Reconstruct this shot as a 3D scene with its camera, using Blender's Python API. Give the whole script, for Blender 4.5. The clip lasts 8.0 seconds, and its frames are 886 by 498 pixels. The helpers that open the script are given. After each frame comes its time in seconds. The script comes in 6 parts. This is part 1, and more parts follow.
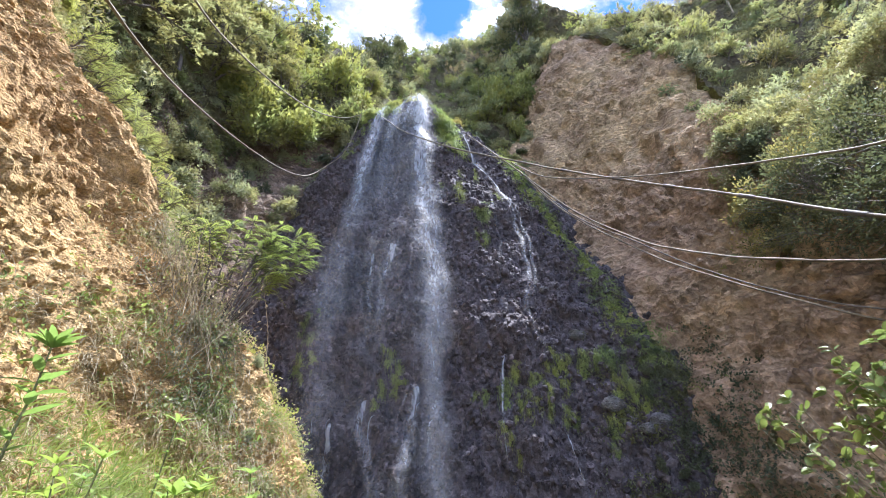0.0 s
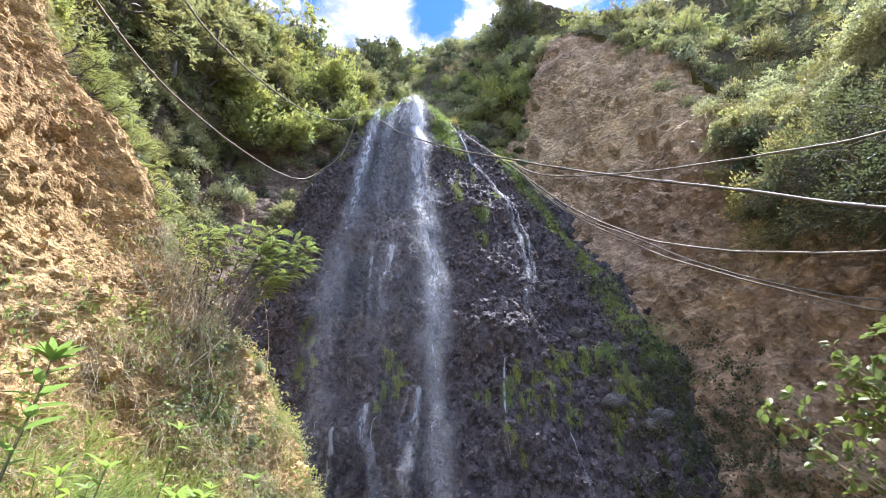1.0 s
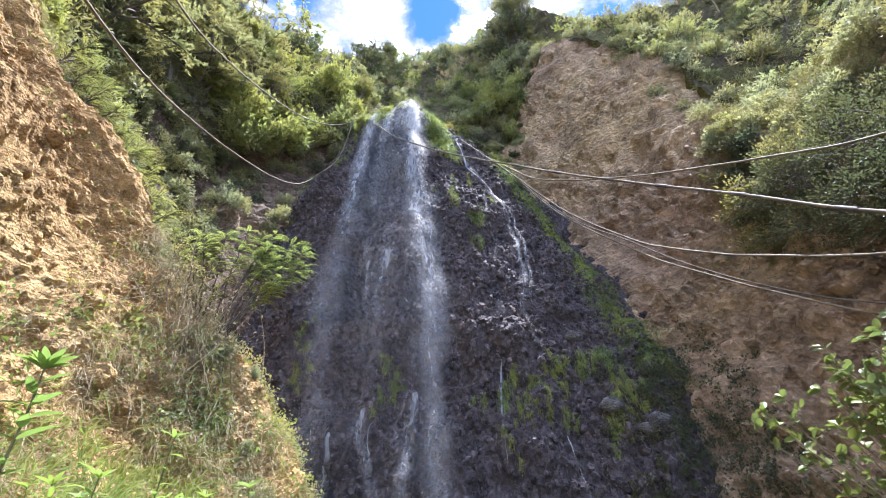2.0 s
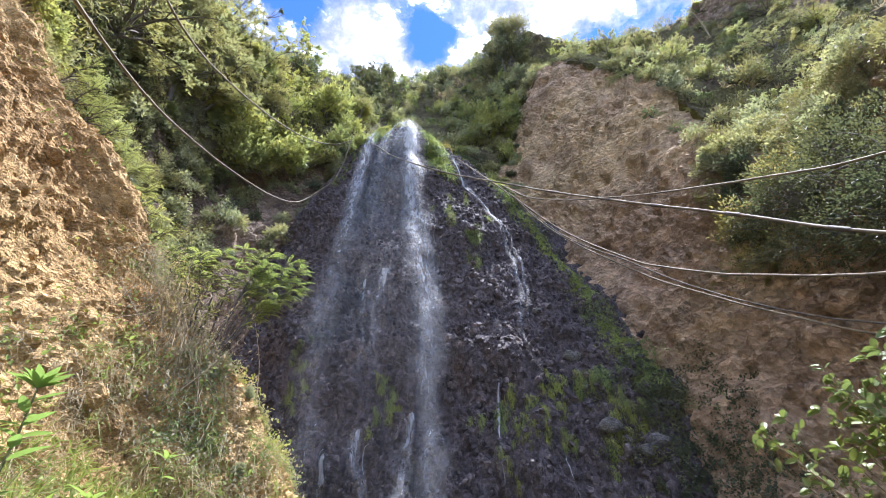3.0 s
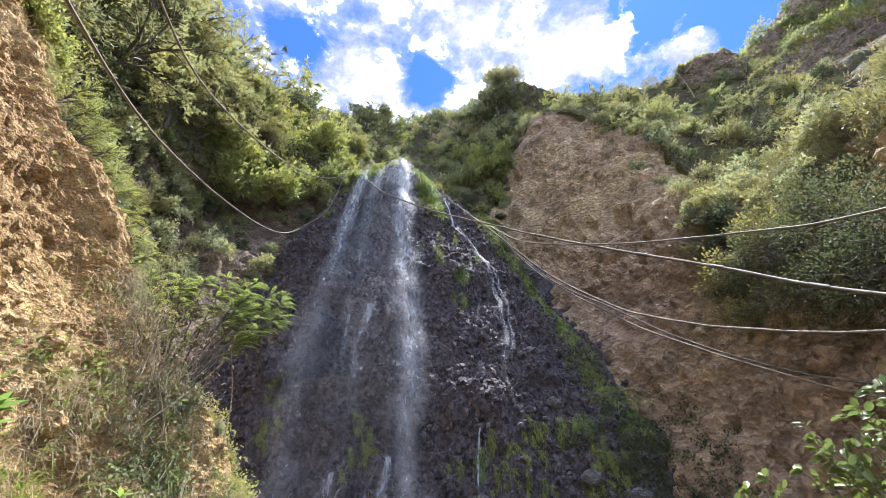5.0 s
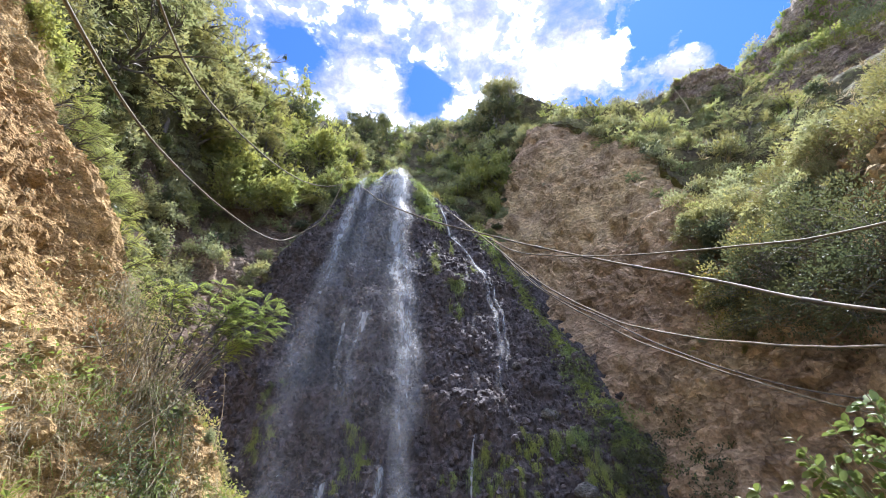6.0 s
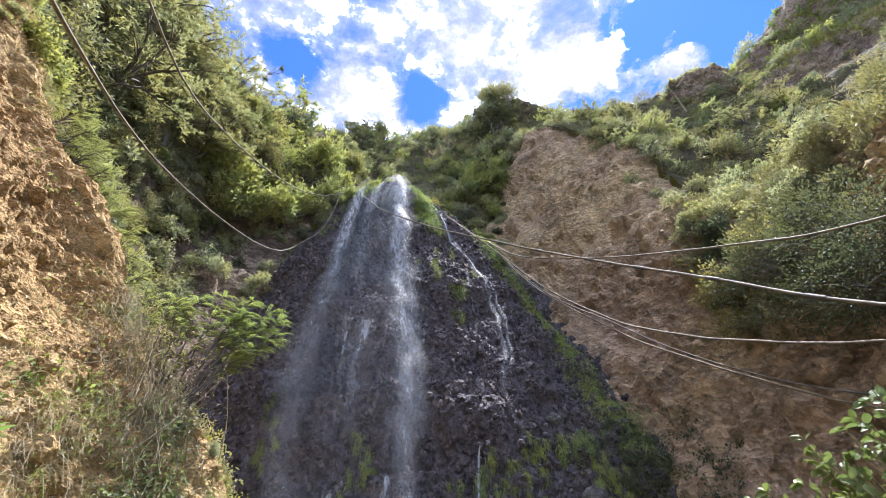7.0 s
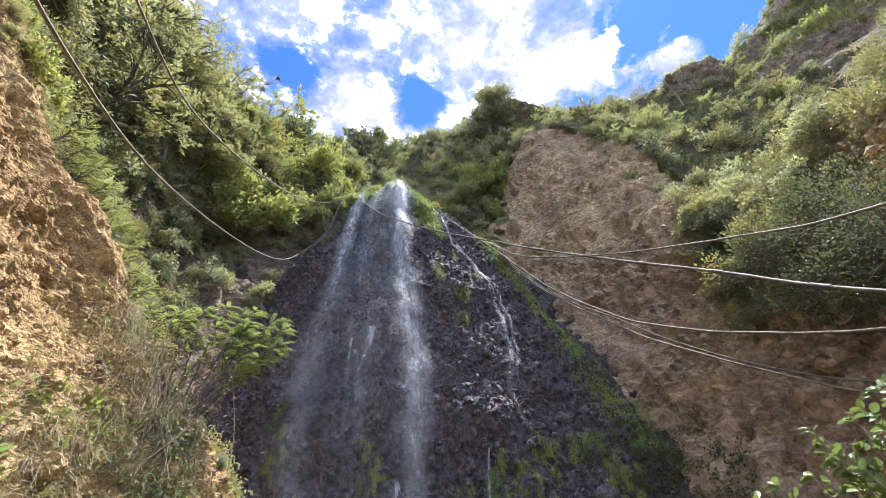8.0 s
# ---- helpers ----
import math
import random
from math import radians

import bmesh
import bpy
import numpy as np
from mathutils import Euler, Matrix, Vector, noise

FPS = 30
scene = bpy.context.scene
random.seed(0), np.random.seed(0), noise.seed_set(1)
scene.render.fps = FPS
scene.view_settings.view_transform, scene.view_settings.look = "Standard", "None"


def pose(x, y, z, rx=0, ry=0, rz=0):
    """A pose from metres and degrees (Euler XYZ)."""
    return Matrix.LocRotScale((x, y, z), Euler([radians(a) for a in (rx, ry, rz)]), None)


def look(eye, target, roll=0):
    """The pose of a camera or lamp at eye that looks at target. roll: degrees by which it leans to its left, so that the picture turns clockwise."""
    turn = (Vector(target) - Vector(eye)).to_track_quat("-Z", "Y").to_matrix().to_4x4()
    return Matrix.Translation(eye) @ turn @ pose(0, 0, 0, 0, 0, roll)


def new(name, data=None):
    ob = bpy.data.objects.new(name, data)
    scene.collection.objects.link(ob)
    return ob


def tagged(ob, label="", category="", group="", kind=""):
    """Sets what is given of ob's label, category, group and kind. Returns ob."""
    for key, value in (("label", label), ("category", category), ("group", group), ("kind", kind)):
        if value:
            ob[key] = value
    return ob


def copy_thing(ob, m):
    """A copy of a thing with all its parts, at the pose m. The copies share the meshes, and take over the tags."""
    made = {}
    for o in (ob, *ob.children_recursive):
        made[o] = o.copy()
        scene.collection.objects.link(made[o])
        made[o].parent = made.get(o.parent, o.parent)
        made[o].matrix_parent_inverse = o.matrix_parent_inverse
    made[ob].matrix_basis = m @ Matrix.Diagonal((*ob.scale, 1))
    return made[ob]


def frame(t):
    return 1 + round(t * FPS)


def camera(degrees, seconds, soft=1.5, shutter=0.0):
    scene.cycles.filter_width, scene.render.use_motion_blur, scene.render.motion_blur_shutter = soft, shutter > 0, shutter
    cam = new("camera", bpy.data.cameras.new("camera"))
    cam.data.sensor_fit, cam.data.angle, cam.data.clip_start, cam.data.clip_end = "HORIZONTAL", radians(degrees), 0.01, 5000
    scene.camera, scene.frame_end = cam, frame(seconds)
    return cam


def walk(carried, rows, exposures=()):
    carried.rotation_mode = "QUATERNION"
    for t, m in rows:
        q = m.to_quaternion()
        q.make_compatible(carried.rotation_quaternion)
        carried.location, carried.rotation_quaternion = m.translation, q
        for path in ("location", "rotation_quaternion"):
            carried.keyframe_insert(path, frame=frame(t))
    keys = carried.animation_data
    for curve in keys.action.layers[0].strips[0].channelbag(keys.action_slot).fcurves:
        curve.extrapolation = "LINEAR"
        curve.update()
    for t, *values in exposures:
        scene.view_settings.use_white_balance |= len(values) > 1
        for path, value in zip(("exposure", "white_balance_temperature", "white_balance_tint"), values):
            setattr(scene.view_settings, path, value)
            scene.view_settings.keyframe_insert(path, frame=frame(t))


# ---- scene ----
# ---- camera ----
cam = camera(88.6, 8.0, soft=0.85)
PATH = [
    (0, (-0.000, 0.000, 1.600), (-0.002, 8.833, 6.289), 0.02),
    (0.5, (-0.002, 0.003, 1.607), (0.004, 8.843, 6.282), -0.67),
    (1, (0.003, -0.007, 1.611), (0.021, 8.826, 6.299), -1.28),
    (2.5, (0.009, -0.017, 1.616), (0.147, 8.684, 6.543), -1.88),
    (3, (0.001, -0.020, 1.612), (0.180, 8.567, 6.733), -1.84),
    (3.2, (0.001, -0.019, 1.618), (0.194, 8.503, 6.846), -1.88),
    (3.3, (0.001, -0.018, 1.621), (0.306, 8.226, 7.274), -1.98),
    (3.5, (0.002, -0.017, 1.627), (0.315, 8.206, 7.309), -2.01),
    (4, (0.012, -0.003, 1.614), (0.350, 8.195, 7.330), -1.43),
    (5.5, (0.024, -0.008, 1.616), (0.504, 8.044, 7.526), 0.36),
    (6, (0.029, -0.013, 1.615), (0.537, 7.971, 7.614), 0.42),
    (6.5, (0.034, -0.016, 1.616), (0.543, 7.923, 7.676), 0.01),
    (7, (0.034, -0.012, 1.617), (0.522, 7.895, 7.719), -1.07),
    (7.5, (0.042, -0.002, 1.622), (0.495, 7.888, 7.750), -2.20),
    (8, (0.058, -0.008, 1.623), (0.486, 7.864, 7.776), -2.95),
]
walk(cam, [(t, look(eye, target, roll)) for t, eye, target, roll in PATH],
     [(0.0, 2.36, 5660, 15), (1.0, 2.36, 5660, 15), (3.0, 2.2, 5740, 15), (3.5, 2.1, 5780, 14), (5.5, 2.08, 5850, 14), (8.0, 2.06, 5850, 14)])

# ---- light ----
SUN_AZ, SUN_EL = 43.0, 67.5          # degrees clockwise from +y, and above the horizon
SUN_DIR = Vector((math.sin(radians(SUN_AZ)) * math.cos(radians(SUN_EL)),
                  math.cos(radians(SUN_AZ)) * math.cos(radians(SUN_EL)), math.sin(radians(SUN_EL))))
sun = new("sun", bpy.data.lights.new("sun", "SUN"))
sun.data.energy, sun.data.angle, sun.data.color = 3.4, radians(0.53), (1.0, 0.96, 0.9)
sun.matrix_world = look((0, 0, 60), tuple(Vector((0, 0, 60)) - SUN_DIR))
scene.view_settings.exposure = 2.1

world = bpy.data.worlds.new("sky")
scene.world = world
world.use_nodes = True


class Nodes:
    """Short calls for building a node tree."""

    def __init__(self, tree):
        self.tree = tree

    def add(self, kind, **sets):
        node = self.tree.nodes.new(kind)
        for key, value in sets.items():
            node.inputs[key.replace("_", " ")].default_value = value
        return node

    def link(self, a, b):
        self.tree.links.new(a, b)

    def math(self, op, a, b=0.0, clamp=False):
        node = self.tree.nodes.new("ShaderNodeMath")
        node.operation, node.use_clamp = op, clamp
        for n, v in enumerate((a, b)):
            if isinstance(v, (int, float)):
                node.inputs[n].default_value = v
            else:
                self.link(v, node.inputs[n])
        return node.outputs[0]

    def vmath(self, op, a, b):
        node = self.tree.nodes.new("ShaderNodeVectorMath")
        node.operation = op
        for n, v in enumerate((a, b)):
            if isinstance(v, tuple):
                node.inputs[n].default_value = v
            else:
                self.link(v, node.inputs[n])
        return node

    def noise(self, vector, scale, detail=4.0, rough=0.55, distort=0.0):
        node = self.tree.nodes.new("ShaderNodeTexNoise")
        node.inputs["Scale"].default_value, node.inputs["Detail"].default_value = scale, detail
        node.inputs["Roughness"].default_value, node.inputs["Distortion"].default_value = rough, distort
        if vector is not None:
            self.link(vector, node.inputs["Vector"])
        return node.outputs["Fac"]

    def voronoi(self, vector, scale, feature="F1", out="Distance"):
        node = self.tree.nodes.new("ShaderNodeTexVoronoi")
        node.feature = feature
        node.inputs["Scale"].default_value = scale
        if vector is not None:
            self.link(vector, node.inputs["Vector"])
        return node.outputs[out]

    def ramp(self, fac, *stops):
        node = self.tree.nodes.new("ShaderNodeValToRGB")
        el = node.color_ramp.elements
        while len(el) < len(stops):
            el.new(0.5)
        for e, (at, col) in zip(el, stops):
            e.position = at
            e.color = (*col, 1) if isinstance(col, tuple) else (col, col, col, 1)
        self.link(fac, node.inputs[0])
        return node.outputs[0]

    def mix(self, fac, a, b, blend="MIX"):
        node = self.tree.nodes.new("ShaderNodeMix")
        node.data_type, node.blend_type = "RGBA", blend
        for n, v in ((0, fac), (6, a), (7, b)):
            if isinstance(v, (int, float)):
                node.inputs[n].default_value = v
            elif isinstance(v, tuple):
                node.inputs[n].default_value = (*v, 1)
            else:
                self.link(v, node.inputs[n])
        return node.outputs[2]

    def scaled(self, vector, x, y, z):
        node = self.tree.nodes.new("ShaderNodeMapping")
        node.inputs["Scale"].default_value = (x, y, z)
        self.link(vector, node.inputs["Vector"])
        return node.outputs[0]

    def position(self):
        return self.tree.nodes.new("ShaderNodeNewGeometry").outputs["Position"]

    def bump(self, height, strength, distance, normal=None):
        node = self.tree.nodes.new("ShaderNodeBump")
        node.inputs["Strength"].default_value, node.inputs["Distance"].default_value = strength, distance
        self.link(height, node.inputs["Height"])
        if normal is not None:
            self.link(normal, node.inputs["Normal"])
        return node.outputs[0]


def build_sky():
    """Clear sky with broken, bright fair-weather cloud."""
    n = Nodes(world.node_tree)
    n.tree.nodes.clear()
    out, back = n.add("ShaderNodeOutputWorld"), n.add("ShaderNodeBackground", Strength=0.15)
    sky = n.tree.nodes.new("ShaderNodeTexSky")
    sky.sky_type, sky.sun_disc = "NISHITA", False
    sky.sun_elevation, sky.sun_rotation = radians(SUN_EL), radians(SUN_AZ)
    sky.air_density, sky.dust_density, sky.altitude, sky.ozone_density = 1.0, 0.3, 2000, 3.0
    way = n.tree.nodes.new("ShaderNodeTexCoord").outputs["Generated"]
    parts = n.tree.nodes.new("ShaderNodeSeparateXYZ")
    n.link(way, parts.inputs[0])
    high = n.math("MAXIMUM", parts.outputs[2], 0.08)
    flat = n.tree.nodes.new("ShaderNodeCombineXYZ")
    n.link(n.math("DIVIDE", parts.outputs[0], high), flat.inputs[0])
    n.link(n.math("DIVIDE", parts.outputs[1], high), flat.inputs[1])
    plane = flat.outputs[0]
    big = n.noise(plane, 2.6, 7.0, 0.62, 0.1)
    fine = n.noise(plane, 8.0, 9.0, 0.68, 0.15)
    ragged = n.noise(plane, 6.5, 9.0, 0.68, 0.1)
    cover = n.math("ADD", n.math("MULTIPLY", big, 0.55), n.math("MULTIPLY", fine, 0.45))
    cover = n.math("ADD", cover, 0.04)
    for (x, y), reach, gain in CLOUDS:
        far = n.vmath("DISTANCE", plane, (x, y, 0.0)).outputs["Value"]
        far = n.math("ADD", far, n.math("MULTIPLY", n.math("SUBTRACT", ragged, 0.5), reach * 3.2))
        near = n.math("SUBTRACT", 1.0, n.math("DIVIDE", far, reach), clamp=True)
        cover = n.math("ADD", cover, n.math("MULTIPLY", n.math("POWER", near, 0.7), gain))
    mask = n.ramp(cover, (0.43, 0.0), (0.54, 0.5), (0.68, 1.0))
    puff = n.math("ADD", n.math("MULTIPLY", fine, 0.8), n.math("MULTIPLY", cover, 0.2))
    shade = n.ramp(puff, (0.36, (0.85, 0.95, 1.15)), (0.46, (1.2, 1.25, 1.4)), (0.53, (1.65, 1.7, 1.85)), (0.57, (8.0, 8.4, 9.4)), (0.65, (33.0, 35.0, 39.0)))
    blue = n.mix(1.0, sky.outputs[0], (0.24, 0.36, 0.54), "MULTIPLY")
    n.link(n.mix(mask, blue, shade), back.inputs["Color"])
    n.link(back.outputs[0], out.inputs["Surface"])


# cloud banks (positive) and clear gaps (negative): place on the sky's plane, reach, gain
CLOUDS = [((0.16, 0.52), 0.3, 0.12), ((-0.17, 0.66), 0.13, 0.24), ((0.63, 0.55), 0.09, 0.42), ((0.58, 0.56), 0.07, 0.3), ((0.46, 0.56), 0.12, 0.26), ((0.3, 0.6), 0.12, 0.16), ((-0.36, 0.46), 0.18, 0.08),
          ((0.78, 0.48), 0.34, -0.5), ((-0.29, 0.58), 0.09, -0.22), ((-0.01, 0.63), 0.09, -0.22), ((0.0, 0.71), 0.08, -0.2), ((0.52, 0.46), 0.12, -0.3), ((-0.09, 0.79), 0.08, 0.2)]
build_sky()

# ---- materials ----
def material(name):
    m = bpy.data.materials.new(name)
    m.use_nodes = True
    n = Nodes(m.node_tree)
    return m, n, n.tree.nodes["Principled BSDF"]


def earth_material(name, low, mid, high, dark, green=0.0, grains=12.0, contrast=1.0, layer=None, grit=0.5):
    """Crumbling volcanic earth: broken lumps of every size, pits with their shade in the colour, embedded stones, faint
    run-off stains.
    """
    m, n, b = material(name)
    p = n.position()
    shift = n.tree.nodes.new("ShaderNodeTexNoise")
    shift.inputs["Scale"].default_value, shift.inputs["Detail"].default_value = grains * 0.8, 4.0
    n.link(p, shift.inputs["Vector"])
    k = 1.1 / grains
    bent = n.vmath("ADD", p, n.vmath("MULTIPLY", shift.outputs["Color"], (k, k, k)).outputs[0])
    q = n.scaled(bent.outputs[0], 1, 1, 1.5)
    base = n.ramp(n.noise(p, 0.33, 7, 0.62, 0.2), (0.34, low), (0.5, mid), (0.66, high))
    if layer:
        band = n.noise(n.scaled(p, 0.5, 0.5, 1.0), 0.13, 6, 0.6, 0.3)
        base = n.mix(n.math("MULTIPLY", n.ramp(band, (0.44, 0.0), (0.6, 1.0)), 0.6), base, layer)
    lump = n.ramp(n.voronoi(q, grains * 0.55, out="Color"), (0.0, 1 - 0.34 * contrast), (1.0, 1 + 0.3 * contrast))
    crumb = n.ramp(n.voronoi(q, grains * 1.7, out="Color"), (0.0, 1 - 0.34 * contrast), (1.0, 1 + 0.3 * contrast))
    fine = n.ramp(n.noise(p, grains * 4.5, 6, 0.72), (0.32, 1 - grit), (0.68, 1 + grit * 0.9))
    col = n.mix(1.0, n.mix(1.0, n.mix(1.0, base, lump, "MULTIPLY"), crumb, "MULTIPLY"), fine, "MULTIPLY")
    # Small pits without relief: the shade inside them is darkened into the colour.
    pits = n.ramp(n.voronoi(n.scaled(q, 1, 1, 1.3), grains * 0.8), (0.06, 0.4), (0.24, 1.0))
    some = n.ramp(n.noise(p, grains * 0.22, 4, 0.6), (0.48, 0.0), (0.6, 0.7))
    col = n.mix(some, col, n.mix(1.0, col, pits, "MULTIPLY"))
    stain = n.ramp(n.noise(n.scaled(p, 1, 1, 0.3), 0.75, 6, 0.62, 0.4), (0.5, 0.0), (0.66, 1.0))
    col = n.mix(n.math("MULTIPLY", stain, 0.5), col, dark)
    if green:
        moss = n.ramp(n.noise(p, 1.3, 7, 0.7, 0.3), (0.52, 0.0), (0.62, 1.0))
        col = n.mix(n.math("MULTIPLY", moss, green), col, (0.085, 0.085, 0.035))
    n.link(col, b.inputs["Base Color"])
    b.inputs["Roughness"].default_value = 0.95
    b.inputs["Specular IOR Level"].default_value = 0.1
    rough = n.bump(n.noise(p, grains * 3.0, 7, 0.75), 0.9, 0.5 / grains)
    n.link(n.bump(n.voronoi(q, grains * 1.7), 0.7, 0.7 / grains, rough), b.inputs["Normal"])
    return m


def basalt_material(name, wet=0.35, loose=False):
    """Dark, wet, blocky lava rock."""
    m, n, b = material(name)
    p = n.position()
    cell = n.voronoi(n.scaled(p, 1, 1, 0.75), 7.5, out="Color")
    tone = n.ramp(cell, (0.0, (0.048, 0.042, 0.044)), (0.5, (0.083, 0.072, 0.075)), (1.0, (0.13, 0.115, 0.119)))
    col = n.mix(0.7, tone, n.ramp(n.noise(p, 14.0, 8, 0.7), (0.3, 0.5), (0.68, 1.3)), "MULTIPLY")
    if loose:
        own = n.tree.nodes.new("ShaderNodeNewGeometry").outputs["Random Per Island"]
        col = n.mix(1.0, col, n.ramp(own, (0.0, 0.6), (0.8, 1.25), (1.0, 2.0)), "MULTIPLY")
    rust = n.ramp(n.noise(n.scaled(p, 1, 1, 0.3), 0.9, 5, 0.6), (0.55, 0.0), (0.7, 1.0))
    col = n.mix(n.math("MULTIPLY", rust, 0.45), col, (0.085, 0.06, 0.045))
    n.link(col, b.inputs["Base Color"])
    b.inputs["Specular IOR Level"].default_value = 0.12
    n.link(n.ramp(n.noise(n.scaled(p, 1.5, 1.5, 0.3), 1.2, 5), (0.35, wet + 0.3), (0.65, 0.9)), b.inputs["Roughness"])
    fine = n.bump(n.noise(p, 11.0, 8, 0.7), 0.8, 0.05)
    n.link(n.bump(n.voronoi(p, 8.0, "F1"), 0.6, 0.07, fine), b.inputs["Normal"])
    return m


def slope_material(name):
    """Soil under low scrub and dry grass."""
    m, n, b = material(name)
    p = n.position()
    col = n.ramp(n.noise(p, 0.5, 8, 0.68, 0.3), (0.33, (0.085, 0.066, 0.05)), (0.47, (0.115, 0.1, 0.056)),
                 (0.58, (0.15, 0.145, 0.062)), (0.72, (0.24, 0.185, 0.11)))
    col = n.mix(0.8, col, n.ramp(n.noise(p, 5.0, 8, 0.7), (0.3, 0.35), (0.65, 1.15)), "MULTIPLY")
    n.link(col, b.inputs["Base Color"])
    b.inputs["Roughness"].default_value = 0.95
    b.inputs["Specular IOR Level"].default_value = 0.1
    fine = n.bump(n.noise(p, 9.0, 8, 0.7), 0.9, 0.1)
    n.link(n.bump(n.noise(p, 1.8, 6, 0.6), 0.9, 0.5, fine), b.inputs["Normal"])
    return m


def leaf_material(name, dark, light, through_light=0.45, gloss=0.55, old=None, glow=(1.05, 1.1, 0.75)):
    """Leaves: every leaf and every plant differs a little; light shines through."""
    m, n, b = material(name)
    geo = n.tree.nodes.new("ShaderNodeNewGeometry")
    dark, light = [tuple(a * (1 - k) + b * k for a, b in zip(dark, light)) for k in (0.3, 0.78)]
    patch = n.noise(geo.outputs["Position"], 0.55, 3, 0.6)
    col = n.mix(geo.outputs["Random Per Island"], dark, light)
    tint = n.ramp(patch, (0.3, (0.68, 0.78, 0.78)), (0.45, (1.0, 1.0, 1.0)), (0.58, (1.2, 1.08, 0.8)), (0.7, (0.85, 0.9, 1.0)))
    col = n.mix(0.85, col, tint, "MULTIPLY")
    if old:
        dry = n.ramp(geo.outputs["Random Per Island"], (0.9, 0.0), (0.93, 1.0))
        col = n.mix(dry, col, old)
    n.link(col, b.inputs["Base Color"])
    b.inputs["Roughness"].default_value = gloss
    b.inputs["Specular IOR Level"].default_value = 0.12
    trans = n.add("ShaderNodeBsdfTranslucent")
    n.link(n.mix(1.0, col, glow, "MULTIPLY"), trans.inputs["Color"])
    mixed = n.add("ShaderNodeMixShader", Fac=through_light)
    n.link(b.outputs[0], mixed.inputs[1])
    n.link(trans.outputs[0], mixed.inputs[2])
    n.link(mixed.outputs[0], n.tree.nodes["Material Output"].inputs["Surface"])
    return m


def bark_material(name, dark, light):
    m, n, b = material(name)
    p = n.position()
    n.link(n.ramp(n.noise(n.scaled(p, 1, 1, 0.3), 25.0, 6, 0.6), (0.3, dark), (0.7, light)), b.inputs["Base Color"])
    b.inputs["Roughness"].default_value = 0.9
    n.link(n.bump(n.noise(p, 40.0, 5), 0.6, 0.01), b.inputs["Normal"])
    return m


def hose_material(name, light, dark):
    m, n, b = material(name)
    p = n.position()
    n.link(n.ramp(n.noise(p, 2.2, 6, 0.65), (0.4, light), (0.62, dark)), b.inputs["Base Color"])
    n.link(n.ramp(n.noise(p, 9.0, 3), (0.3, 0.6), (0.7, 0.8)), b.inputs["Roughness"])
    b.inputs["Specular IOR Level"].default_value = 0.2
    n.link(n.bump(n.noise(p, 30.0, 4), 0.4, 0.004), b.inputs["Normal"])
    return m


def water_material(name, cover, streak, body=0.9):
    """Falling water broken into droplets and threads: white where it is dense, clear between."""
    m, n, b = material(name)
    p = n.position()
    thread = n.noise(n.scaled(p, 1, 1, 0.02), streak, 6, 0.62, 0.1)
    drops = n.noise(n.scaled(p, 1, 1, 0.07), streak * 4.0, 3, 0.6)
    wide = n.noise(n.scaled(p, 1, 1, 0.12), 0.9, 3, 0.5)
    dense = n.math("ADD", n.math("MULTIPLY", thread, 0.72), n.math("ADD", n.math("MULTIPLY", drops, 0.13), n.math("MULTIPLY", wide, 0.3)))
    alpha = n.ramp(dense, (0.54 - cover, 0.0), (0.94 - cover * 0.6, body))
    edge = n.tree.nodes.new("ShaderNodeUVMap").outputs[0]
    uv = n.tree.nodes.new("ShaderNodeSeparateXYZ")
    n.link(edge, uv.inputs[0])
    side = n.math("MULTIPLY", n.math("MULTIPLY", uv.outputs[0], n.math("SUBTRACT", 1.0, uv.outputs[0])), 4.0)
    ends = n.math("MULTIPLY", n.math("MULTIPLY", uv.outputs[1], n.math("SUBTRACT", 1.0, uv.outputs[1])), 12.0, clamp=True)
    fade = n.math("SUBTRACT", 1.4, n.math("MULTIPLY", uv.outputs[1], 1.18))
    rim = n.math("MULTIPLY", n.math("MULTIPLY", n.math("POWER", side, 1.9), ends), fade)
    b.inputs["Base Color"].default_value = (0.86, 0.9, 0.95, 1)
    b.inputs["Roughness"].default_value = 0.35
    trans = n.add("ShaderNodeBsdfTranslucent", Color=(0.9, 0.94, 1.0, 1))
    clear = n.add("ShaderNodeBsdfTransparent")
    n.link(n.bump(drops, 0.5, 0.05), b.inputs["Normal"])
    lit = n.add("ShaderNodeMixShader", Fac=0.5)
    n.link(b.outputs[0], lit.inputs[1])
    n.link(trans.outputs[0], lit.inputs[2])
    whole = n.add("ShaderNodeMixShader")
    n.link(n.math("MULTIPLY", alpha, rim), whole.inputs[0])
    n.link(clear.outputs[0], whole.inputs[1])
    n.link(lit.outputs[0], whole.inputs[2])
    n.link(whole.outputs[0], n.tree.nodes["Material Output"].inputs["Surface"])
    return m


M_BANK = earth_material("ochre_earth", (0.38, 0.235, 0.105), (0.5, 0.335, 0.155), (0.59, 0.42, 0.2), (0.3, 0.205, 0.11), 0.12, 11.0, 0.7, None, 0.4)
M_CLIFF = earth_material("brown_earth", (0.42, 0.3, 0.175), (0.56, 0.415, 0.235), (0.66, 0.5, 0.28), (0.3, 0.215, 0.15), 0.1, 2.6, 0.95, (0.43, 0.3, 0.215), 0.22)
# Earth of the recess wall, toned down: the recess's shade sits in the colour.
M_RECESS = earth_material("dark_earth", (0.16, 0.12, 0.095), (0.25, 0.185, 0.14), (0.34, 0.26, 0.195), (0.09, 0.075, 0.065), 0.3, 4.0)
